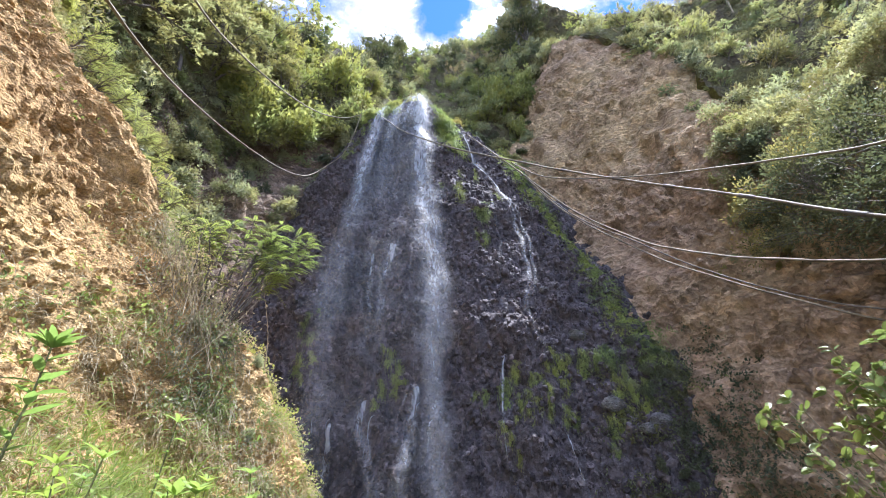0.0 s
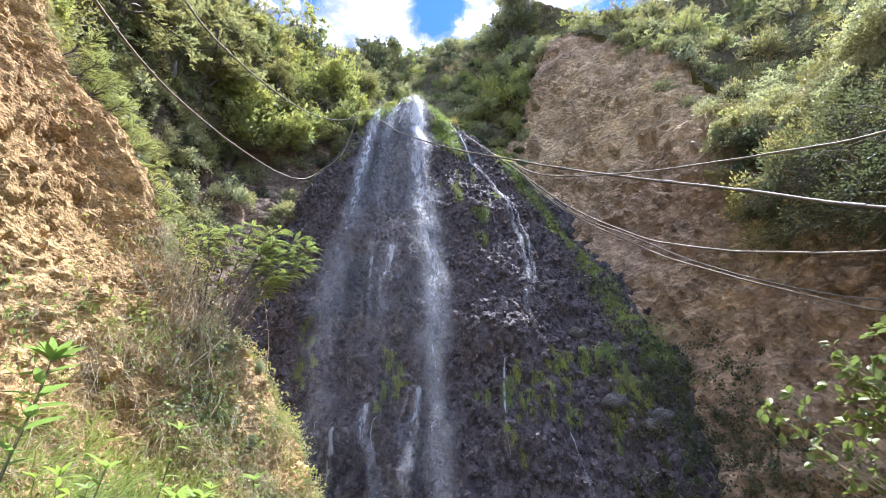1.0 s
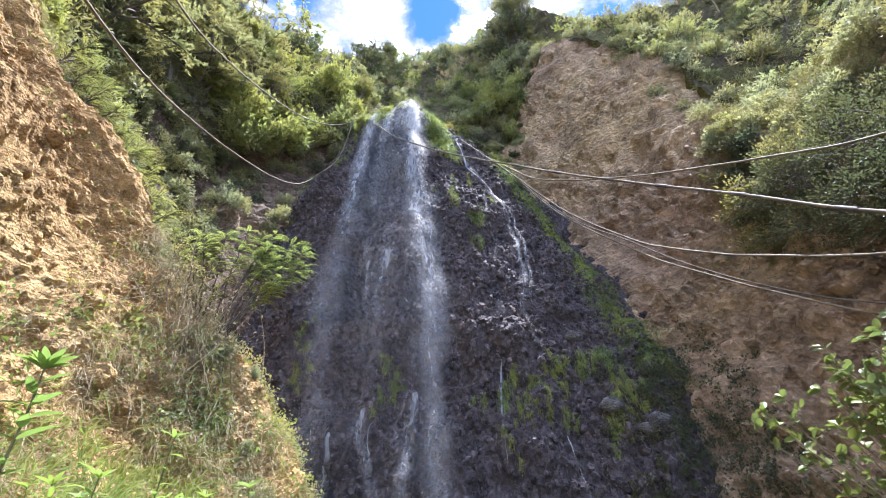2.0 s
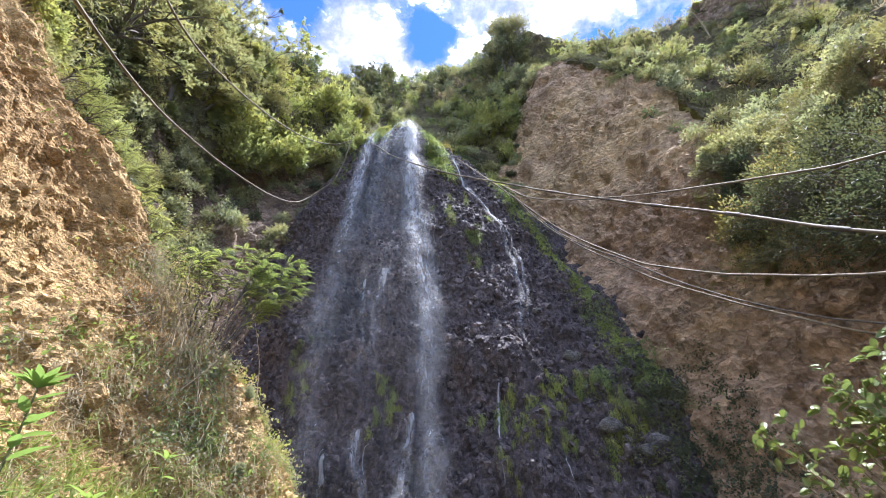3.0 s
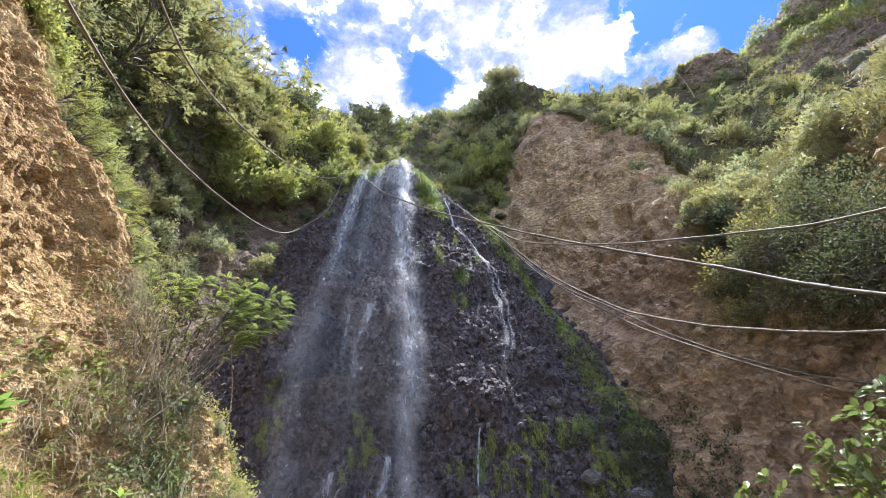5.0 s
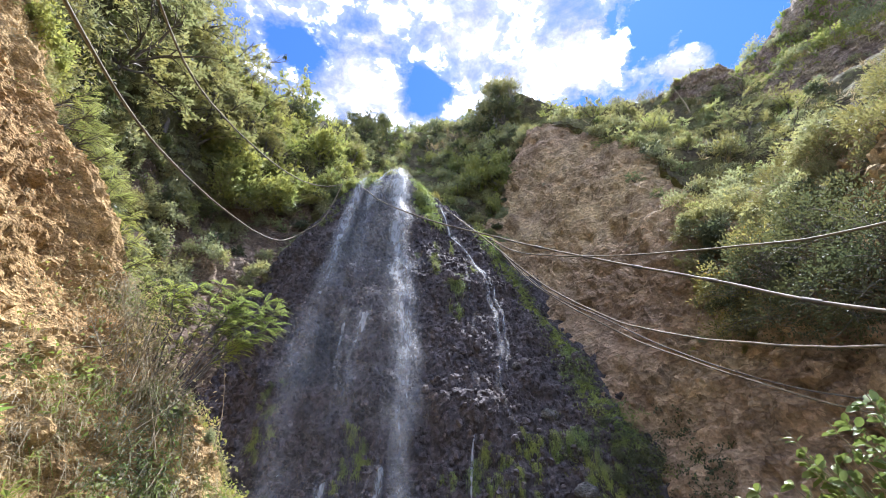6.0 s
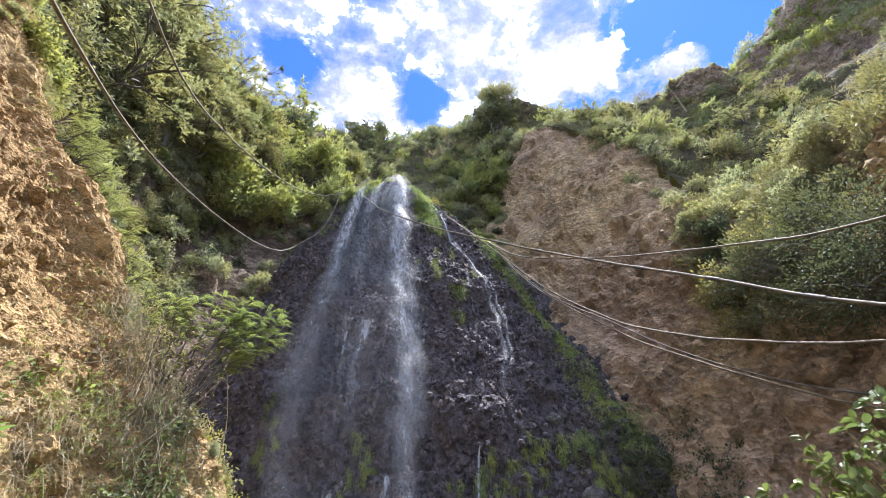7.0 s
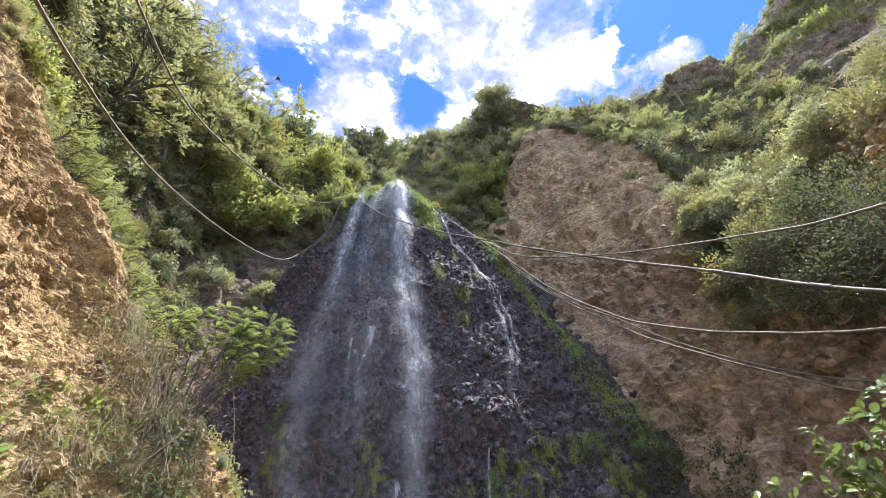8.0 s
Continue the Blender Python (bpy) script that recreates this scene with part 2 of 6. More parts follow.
M_FAR = earth_material("far_cliff_earth", (0.26, 0.19, 0.15), (0.33, 0.25, 0.18), (0.4, 0.32, 0.2), (0.22, 0.16, 0.14), 0.5, 1.4, 0.8, (0.3, 0.21, 0.18))
M_ROCK = basalt_material("wet_basalt")
M_SLOPE = slope_material("scrub_soil")
M_HOSE = hose_material("weathered_hose", (0.235, 0.2, 0.14), (0.12, 0.1, 0.07))
M_HOSE_DARK = hose_material("dark_hose", (0.16, 0.14, 0.12), (0.08, 0.07, 0.06))
M_BARK = bark_material("bark", (0.1, 0.085, 0.07), (0.3, 0.27, 0.23))
L_OLIVE = leaf_material("olive_leaves", (0.125, 0.126, 0.068), (0.33, 0.315, 0.18), 0.4)
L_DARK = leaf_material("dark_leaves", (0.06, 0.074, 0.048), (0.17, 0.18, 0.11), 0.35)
L_LIME = leaf_material("lime_leaves", (0.19, 0.215, 0.085), (0.38, 0.39, 0.175), 0.55)
L_GREY = leaf_material("grey_leaves", (0.19, 0.205, 0.13), (0.43, 0.43, 0.29), 0.45)
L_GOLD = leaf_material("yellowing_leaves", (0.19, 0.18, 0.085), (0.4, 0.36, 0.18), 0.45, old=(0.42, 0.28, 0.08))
L_DRY = leaf_material("dry_grass", (0.22, 0.18, 0.115), (0.5, 0.44, 0.3), 0.35, 0.7, None, (1.0, 0.95, 0.85))
L_GRASS = leaf_material("green_grass", (0.125, 0.175, 0.05), (0.31, 0.36, 0.13), 0.45, 0.5)
L_MOSS = leaf_material("hanging_moss", (0.16, 0.2, 0.06), (0.36, 0.42, 0.16), 0.4, 0.6)
L_FEATHER = leaf_material("fine_olive_leaves", (0.2, 0.2, 0.115), (0.37, 0.36, 0.22), 0.5)
L_BRIGHT = leaf_material("sunny_lime_leaves", (0.23, 0.25, 0.09), (0.41, 0.41, 0.17), 0.52)
L_PALE = leaf_material("pale_green_leaves", (0.24, 0.27, 0.16), (0.46, 0.48, 0.3), 0.5)
L_RIM = leaf_material("hanging_rim_leaves", (0.17, 0.19, 0.075), (0.36, 0.37, 0.16), 0.5)
L_BELT = leaf_material("belt_grass", (0.18, 0.24, 0.075), (0.37, 0.44, 0.165), 0.4, 0.6)

# ---- shape helpers ----
def hashed(i, j, k, seed):
    h = (i * 374761393 + j * 668265263 + k * 2147483647 + seed * 974634721) & 0xFFFFFFFF
    h = ((h ^ (h >> 13)) * 1274126177) & 0xFFFFFFFF
    return ((h ^ (h >> 16)) & 0xFFFFFF) / float(0xFFFFFF)


def vnoise(p, seed=0):
    """Smooth value noise, -1 to 1, for an array of places."""
    c = np.floor(p).astype(np.int64)
    f = p - c
    f = f * f * (3 - 2 * f)
    total = 0.0
    for a in (0, 1):
        for b in (0, 1):
            for d in (0, 1):
                w = (f[:, 0] if a else 1 - f[:, 0]) * (f[:, 1] if b else 1 - f[:, 1]) * (f[:, 2] if d else 1 - f[:, 2])
                total = total + w * hashed(c[:, 0] + a, c[:, 1] + b, c[:, 2] + d, seed)
    return total * 2 - 1


def fbm(p, scale, octaves=5, gain=0.5, seed=0):
    total, amp = 0.0, 1.0
    for o in range(octaves):
        total = total + amp * vnoise(p * scale, seed + o)
        scale, amp = scale * 2.03, amp * gain
    return total


def cells(p, scale, seed=0):
    """Voronoi: distance to the nearest and second nearest seed, and the nearest cell's own random number."""
    p = p * scale
    c = np.floor(p).astype(np.int64)
    d1, d2, own = np.full(len(p), 9.0), np.full(len(p), 9.0), np.zeros(len(p))
    for a in (-1, 0, 1):
        for b in (-1, 0, 1):
            for e in (-1, 0, 1):
                i, j, k = c[:, 0] + a, c[:, 1] + b, c[:, 2] + e
                s = np.stack([i + hashed(i, j, k, seed), j + hashed(i, j, k, seed + 1), k + hashed(i, j, k, seed + 2)], 1)
                d = np.linalg.norm(p - s, axis=1)
                first = d < d1
                d2 = np.where(first, d1, np.minimum(d2, d))
                own = np.where(first, hashed(i, j, k, seed + 3), own)
                d1 = np.where(first, d, d1)
    return d1, d2, own


def spline(rows, count):
    """Catmull-Rom through rows (first axis), resampled to count."""
    rows = np.asarray(rows, float)
    last = len(rows) - 1
    u = np.linspace(0, last, count)
    i = np.minimum(u.astype(int), last - 1)
    f = (u - i).reshape(-1, *([1] * (rows.ndim - 1)))
    a, b, c, d = rows[np.maximum(i - 1, 0)], rows[i], rows[i + 1], rows[np.minimum(i + 2, last)]
    return 0.5 * (2 * b + (c - a) * f + (2 * a - 5 * b + 4 * c - d) * f**2 + (3 * b - a - 3 * c + d) * f**3)


def mesh_of(name, verts, faces, mat, smooth=True, uvs=None):
    """A mesh from arrays; all faces have the same number of corners."""
    verts, faces = np.asarray(verts, np.float32), np.asarray(faces, np.int32)
    me = bpy.data.meshes.new(name)
    k = faces.shape[1]
    me.vertices.add(len(verts))
    me.vertices.foreach_set("co", verts.ravel())
    me.loops.add(faces.size)
    me.loops.foreach_set("vertex_index", faces.ravel())
    me.polygons.add(len(faces))
    me.polygons.foreach_set("loop_start", np.arange(0, faces.size, k, dtype=np.int32))
    me.polygons.foreach_set("loop_total", np.full(len(faces), k, np.int32))
    me.polygons.foreach_set("use_smooth", np.full(len(faces), smooth))
    if uvs is not None:
        me.uv_layers.new(name="UVMap").data.foreach_set("uv", np.asarray(uvs, np.float32)[faces.ravel()].ravel())
    me.materials.append(mat)
    me.update(calc_edges=True)
    return me


def grid_faces(nv, nu):
    i = np.arange(nv * nu).reshape(nv, nu)
    return np.stack([i[:-1, :-1], i[:-1, 1:], i[1:, 1:], i[1:, :-1]], -1).reshape(-1, 4)


def grid_normals(g):
    du, dv = np.gradient(g, axis=1), np.gradient(g, axis=0)
    n = np.cross(du, dv)
    return n / np.maximum(np.linalg.norm(n, axis=-1, keepdims=True), 1e-9)


def loft(contours, nv, nu):
    """A smooth sheet through contour lines given from bottom to top, each from left to right."""
    g = spline(np.asarray(contours, float), nv)
    return spline(g.transpose(1, 0, 2), nu).transpose(1, 0, 2)


def land(name, contours, nv, nu, relief, mat, label, smooth_faces=True):
    """A stretch of ground or cliff: a lofted sheet pushed in and out by relief(places). Returns the finished grid and its normals."""
    g = loft(contours, nv, nu)
    n = grid_normals(g)
    flat = g.reshape(-1, 3)
    g = (flat + n.reshape(-1, 3) * relief(flat)[:, None]).reshape(g.shape)
    ob = new(name, mesh_of(name, g.reshape(-1, 3), grid_faces(nv, nu), mat, smooth_faces))
    tagged(ob, label, "terrain", kind="structure")
    return ob, g, grid_normals(g)


def tube(points, radii, sides=6):
    """A round tube along points; returns vertices and quads."""
    p = np.asarray(points, float)
    r = np.broadcast_to(np.asarray(radii, float), (len(p),))
    t = np.gradient(p, axis=0)
    t /= np.maximum(np.linalg.norm(t, axis=1, keepdims=True), 1e-9)
    ref = np.where(np.abs(t[:, 2:3]) > 0.9, [[1.0, 0, 0]], [[0, 0, 1.0]])
    a = np.cross(t, ref)
    a /= np.linalg.norm(a, axis=1, keepdims=True)
    b = np.cross(t, a)
    ang = np.linspace(0, 2 * np.pi, sides, endpoint=False)
    ring = p[:, None] + r[:, None, None] * (np.cos(ang)[None, :, None] * a[:, None] + np.sin(ang)[None, :, None] * b[:, None])
    i = np.arange(len(p) * sides).reshape(len(p), sides)
    j = np.roll(i, -1, axis=1)
    return ring.reshape(-1, 3), np.stack([i[:-1], j[:-1], j[1:], i[1:]], -1).reshape(-1, 4)


def joined(pieces):
    verts, faces, at = [], [], 0
    for v, f in pieces:
        verts.append(v)
        faces.append(f + at)
        at += len(v)
    return np.concatenate(verts), np.concatenate(faces)


def child(name, me, parent, label=""):
    ob = new(name, me)
    ob.parent = parent
    return tagged(ob, label)

# ---- the gorge ----
def bank_relief(p):
    q = p * (1, 1, 1.5) + 0.09 * np.stack([vnoise(p * 5.0, s) for s in (6, 7, 8)], 1)
    out = 0.3 * fbm(p, 0.42, 3, 0.5, 3) - 0.12
    for scale, amp, seed in ((1.3, 0.1, 11), (4.6, 0.06, 111), (10.5, 0.04, 211)):
        d1, d2, own = cells(q, scale, seed)
        out = out + amp * (own - 0.3) * np.clip((d2 - d1) * 9, 0, 1)
    h1, h2, ho = cells(q, 3.1, 17)
    hollow = -0.14 * np.clip(0.42 - h1, 0, 0.25) / 0.25 * (ho > 0.86)
    return out + hollow + 0.05 * np.abs(vnoise(q * 9.0, 8)) + 0.03 * np.abs(vnoise(q * 17.0, 9))


def cliff_relief(p):
    d1, d2, own = cells(p * (1, 1, 0.8), 0.5, 15)
    h1, h2, ho = cells(p, 1.3, 17)
    pits = -0.9 * np.clip(0.34 - d1, 0, 0.2) * (own > 0.55) * 2.8 - 0.5 * np.clip(0.4 - h1, 0, 0.25) / 0.25 * (ho > 0.72)
    rills = 0.25 * np.abs(vnoise(p * (1.1, 1.1, 0.18), 16))
    rough = 0.25 + np.clip(0.6 + 1.4 * vnoise(p * 0.3, 21), 0, 1.2)
    clods = 0.35 * np.abs(vnoise(p * 0.8, 18)) + rough * (0.26 * np.abs(vnoise(p * 1.8, 19)) + 0.16 * np.abs(vnoise(p * 3.9, 20)))
    c1, c2, co = cells(p * (1, 1, 0.8), 2.1, 51)
    s1, s2, so = cells(p, 4.6, 55)
    chips = rough * (co * 0.15 * np.clip((c2 - c1) * 6, 0, 1) + so * 0.1 * np.clip((s2 - s1) * 6, 0, 1))
    q = p + 0.25 * np.stack([vnoise(p * 1.7, s) for s in (57, 58, 59)], 1)
    b1, b2, bo = cells(q * (1, 1, 1.2), 0.8, 61)
    pits = pits + 0.5 * (bo - 0.4) * np.clip((b2 - b1) * 6, 0, 1)
    return 0.55 * fbm(p * (1, 1, 0.6), 0.22, 4, 0.5, 13) + pits + rills + clods + chips - 0.4


def rock_relief(p):
    q = p + 0.12 * np.stack([vnoise(p * 3.0, s) for s in (21, 22, 24)], 1)
    out = 0.3 * fbm(p, 0.5, 4, 0.5, 23) + 0.35 * vnoise(p * (0.8, 0.8, 0.12), 33)
    for scale, amp, seed in ((0.9, 0.26, 25), (2.6, 0.13, 125), (6.5, 0.12, 29)):
        d1, d2, own = cells(q * (1, 1, 0.75), scale, seed)
        out = out + (own - 0.4) * amp * np.clip((d2 - d1) * 7, 0, 1)
    return out + 0.12 * np.tanh((9.4 - p[:, 2] + 0.6 * vnoise(p * 0.7, 31)) * 1.6)


def slope_relief(p):
    return 0.9 * fbm(p, 0.13, 5, 0.5, 43) + 0.25 * fbm(p, 0.9, 4, 0.6, 47)


def far_relief(p):
    return 0.5 * fbm(p, 0.16, 5, 0.55, 43) + 0.35 * np.abs(vnoise(p * (0.7, 0.7, 0.2), 44)) + 0.2 * fbm(p, 1.1, 3, 0.6, 47)


def level(z, *xy):
    return [(x, y, z) for x, y in xy]


BANK, BANK_G, BANK_N = land("wall_left", [
    level(-1.0, (-2.0, -9), (-1.5, -2), (-1.4, 2), (-1.4, 4.5), (-1.4, 6.8), (-3.5, 8.8), (-8, 10.5)),
    level(1.15, (-2.6, -9), (-2.1, -2), (-2.0, 2), (-1.95, 4.5), (-1.9, 6.9), (-3.8, 8.9), (-8.3, 10.8)),
    level(2.1, (-3.4, -9), (-3.1, -2), (-3.1, 2), (-2.9, 4.8), (-2.25, 7.0), (-4.1, 9.0), (-8.6, 11)),
    level(4.5, (-4.5, -9), (-4.2, -2), (-4.2, 2), (-4.1, 4.6), (-3.7, 6.2), (-5.4, 8.3), (-9, 11.2)),
    level(8.0, (-6.4, -9), (-6.1, -2), (-6.1, 2), (-6.1, 3.6), (-6.1, 4.3), (-7.5, 6.5), (-10, 11)),
    level(11.5, (-9, -9), (-8.5, -2), (-8.4, 1.5), (-8.2, 3), (-8.0, 4), (-9, 6.5), (-12, 10.5)),
], 300, 480, bank_relief, M_BANK, "sunlit ochre earth bank with pits, stones and dry grass", False)

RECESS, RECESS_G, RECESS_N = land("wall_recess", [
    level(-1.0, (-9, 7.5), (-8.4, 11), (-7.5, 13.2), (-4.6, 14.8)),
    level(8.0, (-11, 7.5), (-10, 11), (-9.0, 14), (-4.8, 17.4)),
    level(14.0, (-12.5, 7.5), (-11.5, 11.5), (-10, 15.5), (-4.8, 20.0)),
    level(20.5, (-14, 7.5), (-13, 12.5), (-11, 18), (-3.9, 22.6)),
], 130, 150, cliff_relief, M_RECESS, "earth wall with roots beside the fall, its shade put into the dark colour")

FACE, FACE_G, FACE_N = land("rock_face", [
    level(-1.0, (-8, 13.2), (-5, 12.8), (-2, 12.3), (1, 12.2), (3.8, 12), (6.0, 11.2), (7.5, 10.4)),
    level(5.0, (-8, 15), (-5, 14.3), (-2, 13.8), (1, 13.8), (3.8, 13.8), (5.9, 13.7), (7.4, 14.4)),
    level(11.0, (-7.5, 17), (-5, 16.3), (-2, 15.7), (1, 15.8), (3.5, 16.3), (5.2, 16.9), (7, 18)),
    level(16.5, (-6.5, 19.2), (-4.6, 18), (-2, 17.5), (0.5, 17.6), (2.2, 18.2), (3.6, 18.9), (5.2, 20.5)),
    [(-6.2, 22.0, 18.4), (-4.4, 20.3, 20.7), (-2.7, 19.8, 21.9), (-1.0, 19.8, 21.9), (0.1, 20.2, 20.9), (1.2, 20.8, 19.8), (3, 22.5, 19.5)],
    [(-6.2, 24, 19.0), (-4.4, 24, 21.2), (-2.7, 24, 22.2), (-1.0, 24, 22.2), (0.1, 24, 22.0), (1.2, 24, 21.5), (3, 25, 21)],
], 520, 440, rock_relief, M_ROCK, "dark wet basalt face of broken blocks behind the waterfall", False)

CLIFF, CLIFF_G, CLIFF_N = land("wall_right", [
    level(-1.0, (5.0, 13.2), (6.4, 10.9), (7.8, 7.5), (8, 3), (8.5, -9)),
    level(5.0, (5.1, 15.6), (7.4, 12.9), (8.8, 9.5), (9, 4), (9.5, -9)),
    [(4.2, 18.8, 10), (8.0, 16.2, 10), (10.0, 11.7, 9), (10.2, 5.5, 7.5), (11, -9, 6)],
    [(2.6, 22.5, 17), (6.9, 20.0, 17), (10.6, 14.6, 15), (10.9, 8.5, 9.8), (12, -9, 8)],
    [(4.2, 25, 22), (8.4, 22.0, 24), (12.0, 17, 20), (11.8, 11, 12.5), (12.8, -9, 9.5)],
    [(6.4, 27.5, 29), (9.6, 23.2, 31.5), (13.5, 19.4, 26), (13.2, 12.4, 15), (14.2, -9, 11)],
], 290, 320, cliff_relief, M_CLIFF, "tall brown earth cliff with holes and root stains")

LEFT_HILL, LEFT_G, LEFT_N = land("hillside_left", [
    [(-8.6, -9, 10.5), (-8.2, 1.5, 10.5), (-8.2, 4.5, 10), (-10.6, 9, 11), (-10.9, 13.6, 13), (-9.4, 17.3, 17), (-6.2, 20.6, 19.5), (-4.6, 21.6, 21)],
    [(-13, -9, 20), (-12, 1.5, 20), (-11.2, 6, 19), (-12, 10.5, 19.5), (-12, 15.5, 20.5), (-10.6, 19, 23), (-8.4, 23, 26), (-6, 26, 29)],
    [(-19, -9, 34), (-18, 2, 34), (-18.0, 9, 31.0), (-16.4, 14.2, 30.0), (-14.2, 18.6, 29.6), (-12.0, 22.3, 31.0), (-10.9, 26.5, 36.1), (-7.8, 34, 44)],
    [(-34, -9, 40), (-34, 2, 38), (-30, 14, 34), (-26, 20, 31), (-22, 26, 30), (-19, 30, 31), (-16, 34, 36), (-10, 44, 44)],
], 140, 220, slope_relief, M_SLOPE, "steep hillside of soil under dense shrubs")

BACK_HILL, BACK_G, BACK_N = land("hillside_back", [
    [(-6.4, 21, 19.8), (-4.4, 22, 21), (-1.6, 22.6, 21.6), (1.2, 22.4, 20.3), (3.6, 22.3, 18.5), (6.8, 25.4, 26)],
    [(-8.6, 25, 29), (-5, 27.5, 31), (-1.5, 28.5, 32), (2.4, 28, 32), (6, 27.6, 34), (9, 28, 40)],
    [(-10, 29, 38.6), (-6.5, 35, 44.2), (-2.4, 36, 44.2), (2, 37.5, 49.3), (6, 36.5, 49.8), (10.3, 32, 47.8)],
    [(-12, 44, 40), (-8, 50, 45), (-2, 54, 44), (4, 54, 47), (9, 50, 48), (16, 46, 46)],
], 100, 130, slope_relief, M_SLOPE, "overgrown slope above the lip of the fall")

RIGHT_HILL, RIGHT_G, RIGHT_N = land("hillside_right", [
    [(6.2, 27.3, 28.4), (9.4, 23.4, 31), (13.3, 19.4, 25.4), (13, 13, 14.8), (13.6, 6, 12), (14.2, -9, 10.8)],
    [(9, 29, 40), (13, 27, 38), (18, 24, 33.5), (20.5, 18.5, 26), (23, 9, 16.5), (24, -9, 15)],
    [(10.2, 31.4, 47.8), (15.5, 29, 42.4), (23.5, 27.4, 41.4), (29.5, 24.3, 41.2), (33, 19, 34), (38, -9, 27)],
    [(14, 46, 50), (26, 44, 44), (40, 40, 42), (48, 34, 40), (54, 24, 32), (60, -9, 25)],
], 160, 240, slope_relief, M_SLOPE, "steep scrub-covered slope above the earth cliff")

FAR_CLIFF, FAR_G, FAR_N = land("hillside_far", [
    [(29.8, 28.5, 33.3), (31.8, 26.8, 32.9), (34, 25.2, 31.9), (35.9, 23.9, 30.7), (38.3, 22.2, 29), (41.2, 18, 26.6), (48, -9, 18)],
    [(30.8, 26.4, 38.4), (32.8, 24.2, 38.6), (35, 22.2, 38), (37, 20.6, 37.2), (39, 18.4, 36), (42, 14.3, 34.4), (49, -9, 30)],
    [(32.3, 26.2, 41.6), (33.7, 23.9, 42.1), (35.3, 21.4, 42.2), (37, 19.2, 41.7), (39.2, 16.6, 40.9), (42, 12.6, 39.2), (50, -9, 36)],
    [(35.5, 28.3, 46.2), (36.9, 26, 46.8), (38.9, 23.1, 47), (40.6, 20.8, 46.8), (42.8, 18.2, 46.2), (46.1, 13.7, 45), (56, -9, 42)],
    [(39.7, 30.8, 52.6), (41.2, 28.3, 53.6), (42.5, 25.8, 55), (43.6, 23.6, 56.6), (45, 20.6, 60), (48, 14, 68), (62, -9, 80)],
    [(60, 50, 52), (66, 46, 54), (74, 42, 58), (80, 38, 62), (88, 30, 66), (94, 18, 74), (104, -9, 84)],
], 120, 150, far_relief, M_FAR, "high far cliff of brown rock and thin scrub")


def build_ground():
    """The gorge floor, one sheet out to the horizon."""
    u = np.sign(np.linspace(-1, 1, 121)) * np.abs(np.linspace(-1, 1, 121)) ** 3 * 1500
    x, y = np.meshgrid(u, u)
    p = np.stack([x.ravel(), y.ravel(), 0 * x.ravel()], 1)
    p[:, 2] = 0.12 * fbm(p, 0.5, 4, 0.5, 61) * np.exp(-np.abs(p[:, :2]).max(1) / 60)
    tagged(new("ground", mesh_of("ground", p, grid_faces(121, 121), M_SLOPE)), "damp gravelly soil floor of the gorge", "ground", kind="structure")


build_ground()

# ---- hoses across the gorge ----
def hose(points, radius, mat, label, wraps=0):
    p = spline(points, 90)
    p = p + np.stack([fbm(p, 0.8, 2, 0.5, s) for s in (71, 72, 73)], 1) * 0.012
    top = tagged(new("hose", mesh_of("hose", *tube(p, radius, 8), mat)), label, "hose", "hoses across the gorge")
    for k in range(wraps):
        i = 6 + int(k * 80 / max(wraps, 1))
        child("binding", mesh_of("binding", *tube(p[i:i + 2], radius * 1.35, 8), M_HOSE_DARK), top)
    return top


hose([(-4.58, 18.91, 20.13), (-5.01, 18.4, 17.23), (-5.56, 17.25, 15.24), (-6.11, 16.22, 13.89), (-6.54, 14.24, 12.83), (-6.72, 10.7, 11.42), (-6.3, 7.38, 9.94), (-5.32, 4.5, 8.46), (-4.2, 1.8, 7.2), (-2.8, -1.2, 6.2), (-1.5, -6, 5.2)], 0.029, M_HOSE, "sagging weathered pale hose hung across the gorge")
hose([(-4.75, 19.69, 20.93), (-5.51, 18.99, 19.98), (-6.45, 17.55, 18.94), (-6.97, 14.17, 16.92), (-7.1, 10.62, 14.98), (-6.27, 7.17, 12.53),
      (-5, 3.5, 10.4), (-3.6, -0.5, 8.6), (-1.5, -6, 6.8)], 0.029, M_HOSE, "thin weathered hose hung from the lip of the fall")
hose([(-3.78, 19.44, 20.68), (-2.67, 17.57, 18.25), (-1.78, 16.95, 17.05), (0.41, 16.25, 15.49), (2.8, 15.37, 14.09), (4.48, 13.37, 11.96), (5.85, 11.12, 9.8),
      (6.72, 8.65, 7.62), (6.63, 5.77, 5.21), (6.2, 3.2, 3.6), (5.6, 0, 2.6), (5, -6, 2)], 0.034, M_HOSE, "taut pale main hose bound with twine", 14)
hose([(2.92, 15.43, 13.98), (3.69, 14.42, 12.58), (4.49, 13.54, 11.73), (5.61, 11.55, 10.29), (6.36, 9.88, 9.2), (6.91, 7.11, 7.43),
      (6.88, 5.44, 6.39), (6.6, 3, 5.2), (6, -1, 4), (5, -6, 3)], 0.024, M_HOSE, "thin pale hose slung from the main hose")
hose([(1.21, 16.63, 16.6), (3.21, 15.24, 13.33), (4.72, 14.13, 10.78), (6.13, 12.44, 8.53), (6.67, 11.37, 7.64), (7.02, 9.75, 6.56), (7.3, 8.51, 5.87),
      (7.33, 6.72, 4.96), (7.2, 4, 3.9), (6.8, 0, 2.8), (6, -6, 2)], 0.027, M_HOSE, "pale hose of a bundle along the earth cliff")
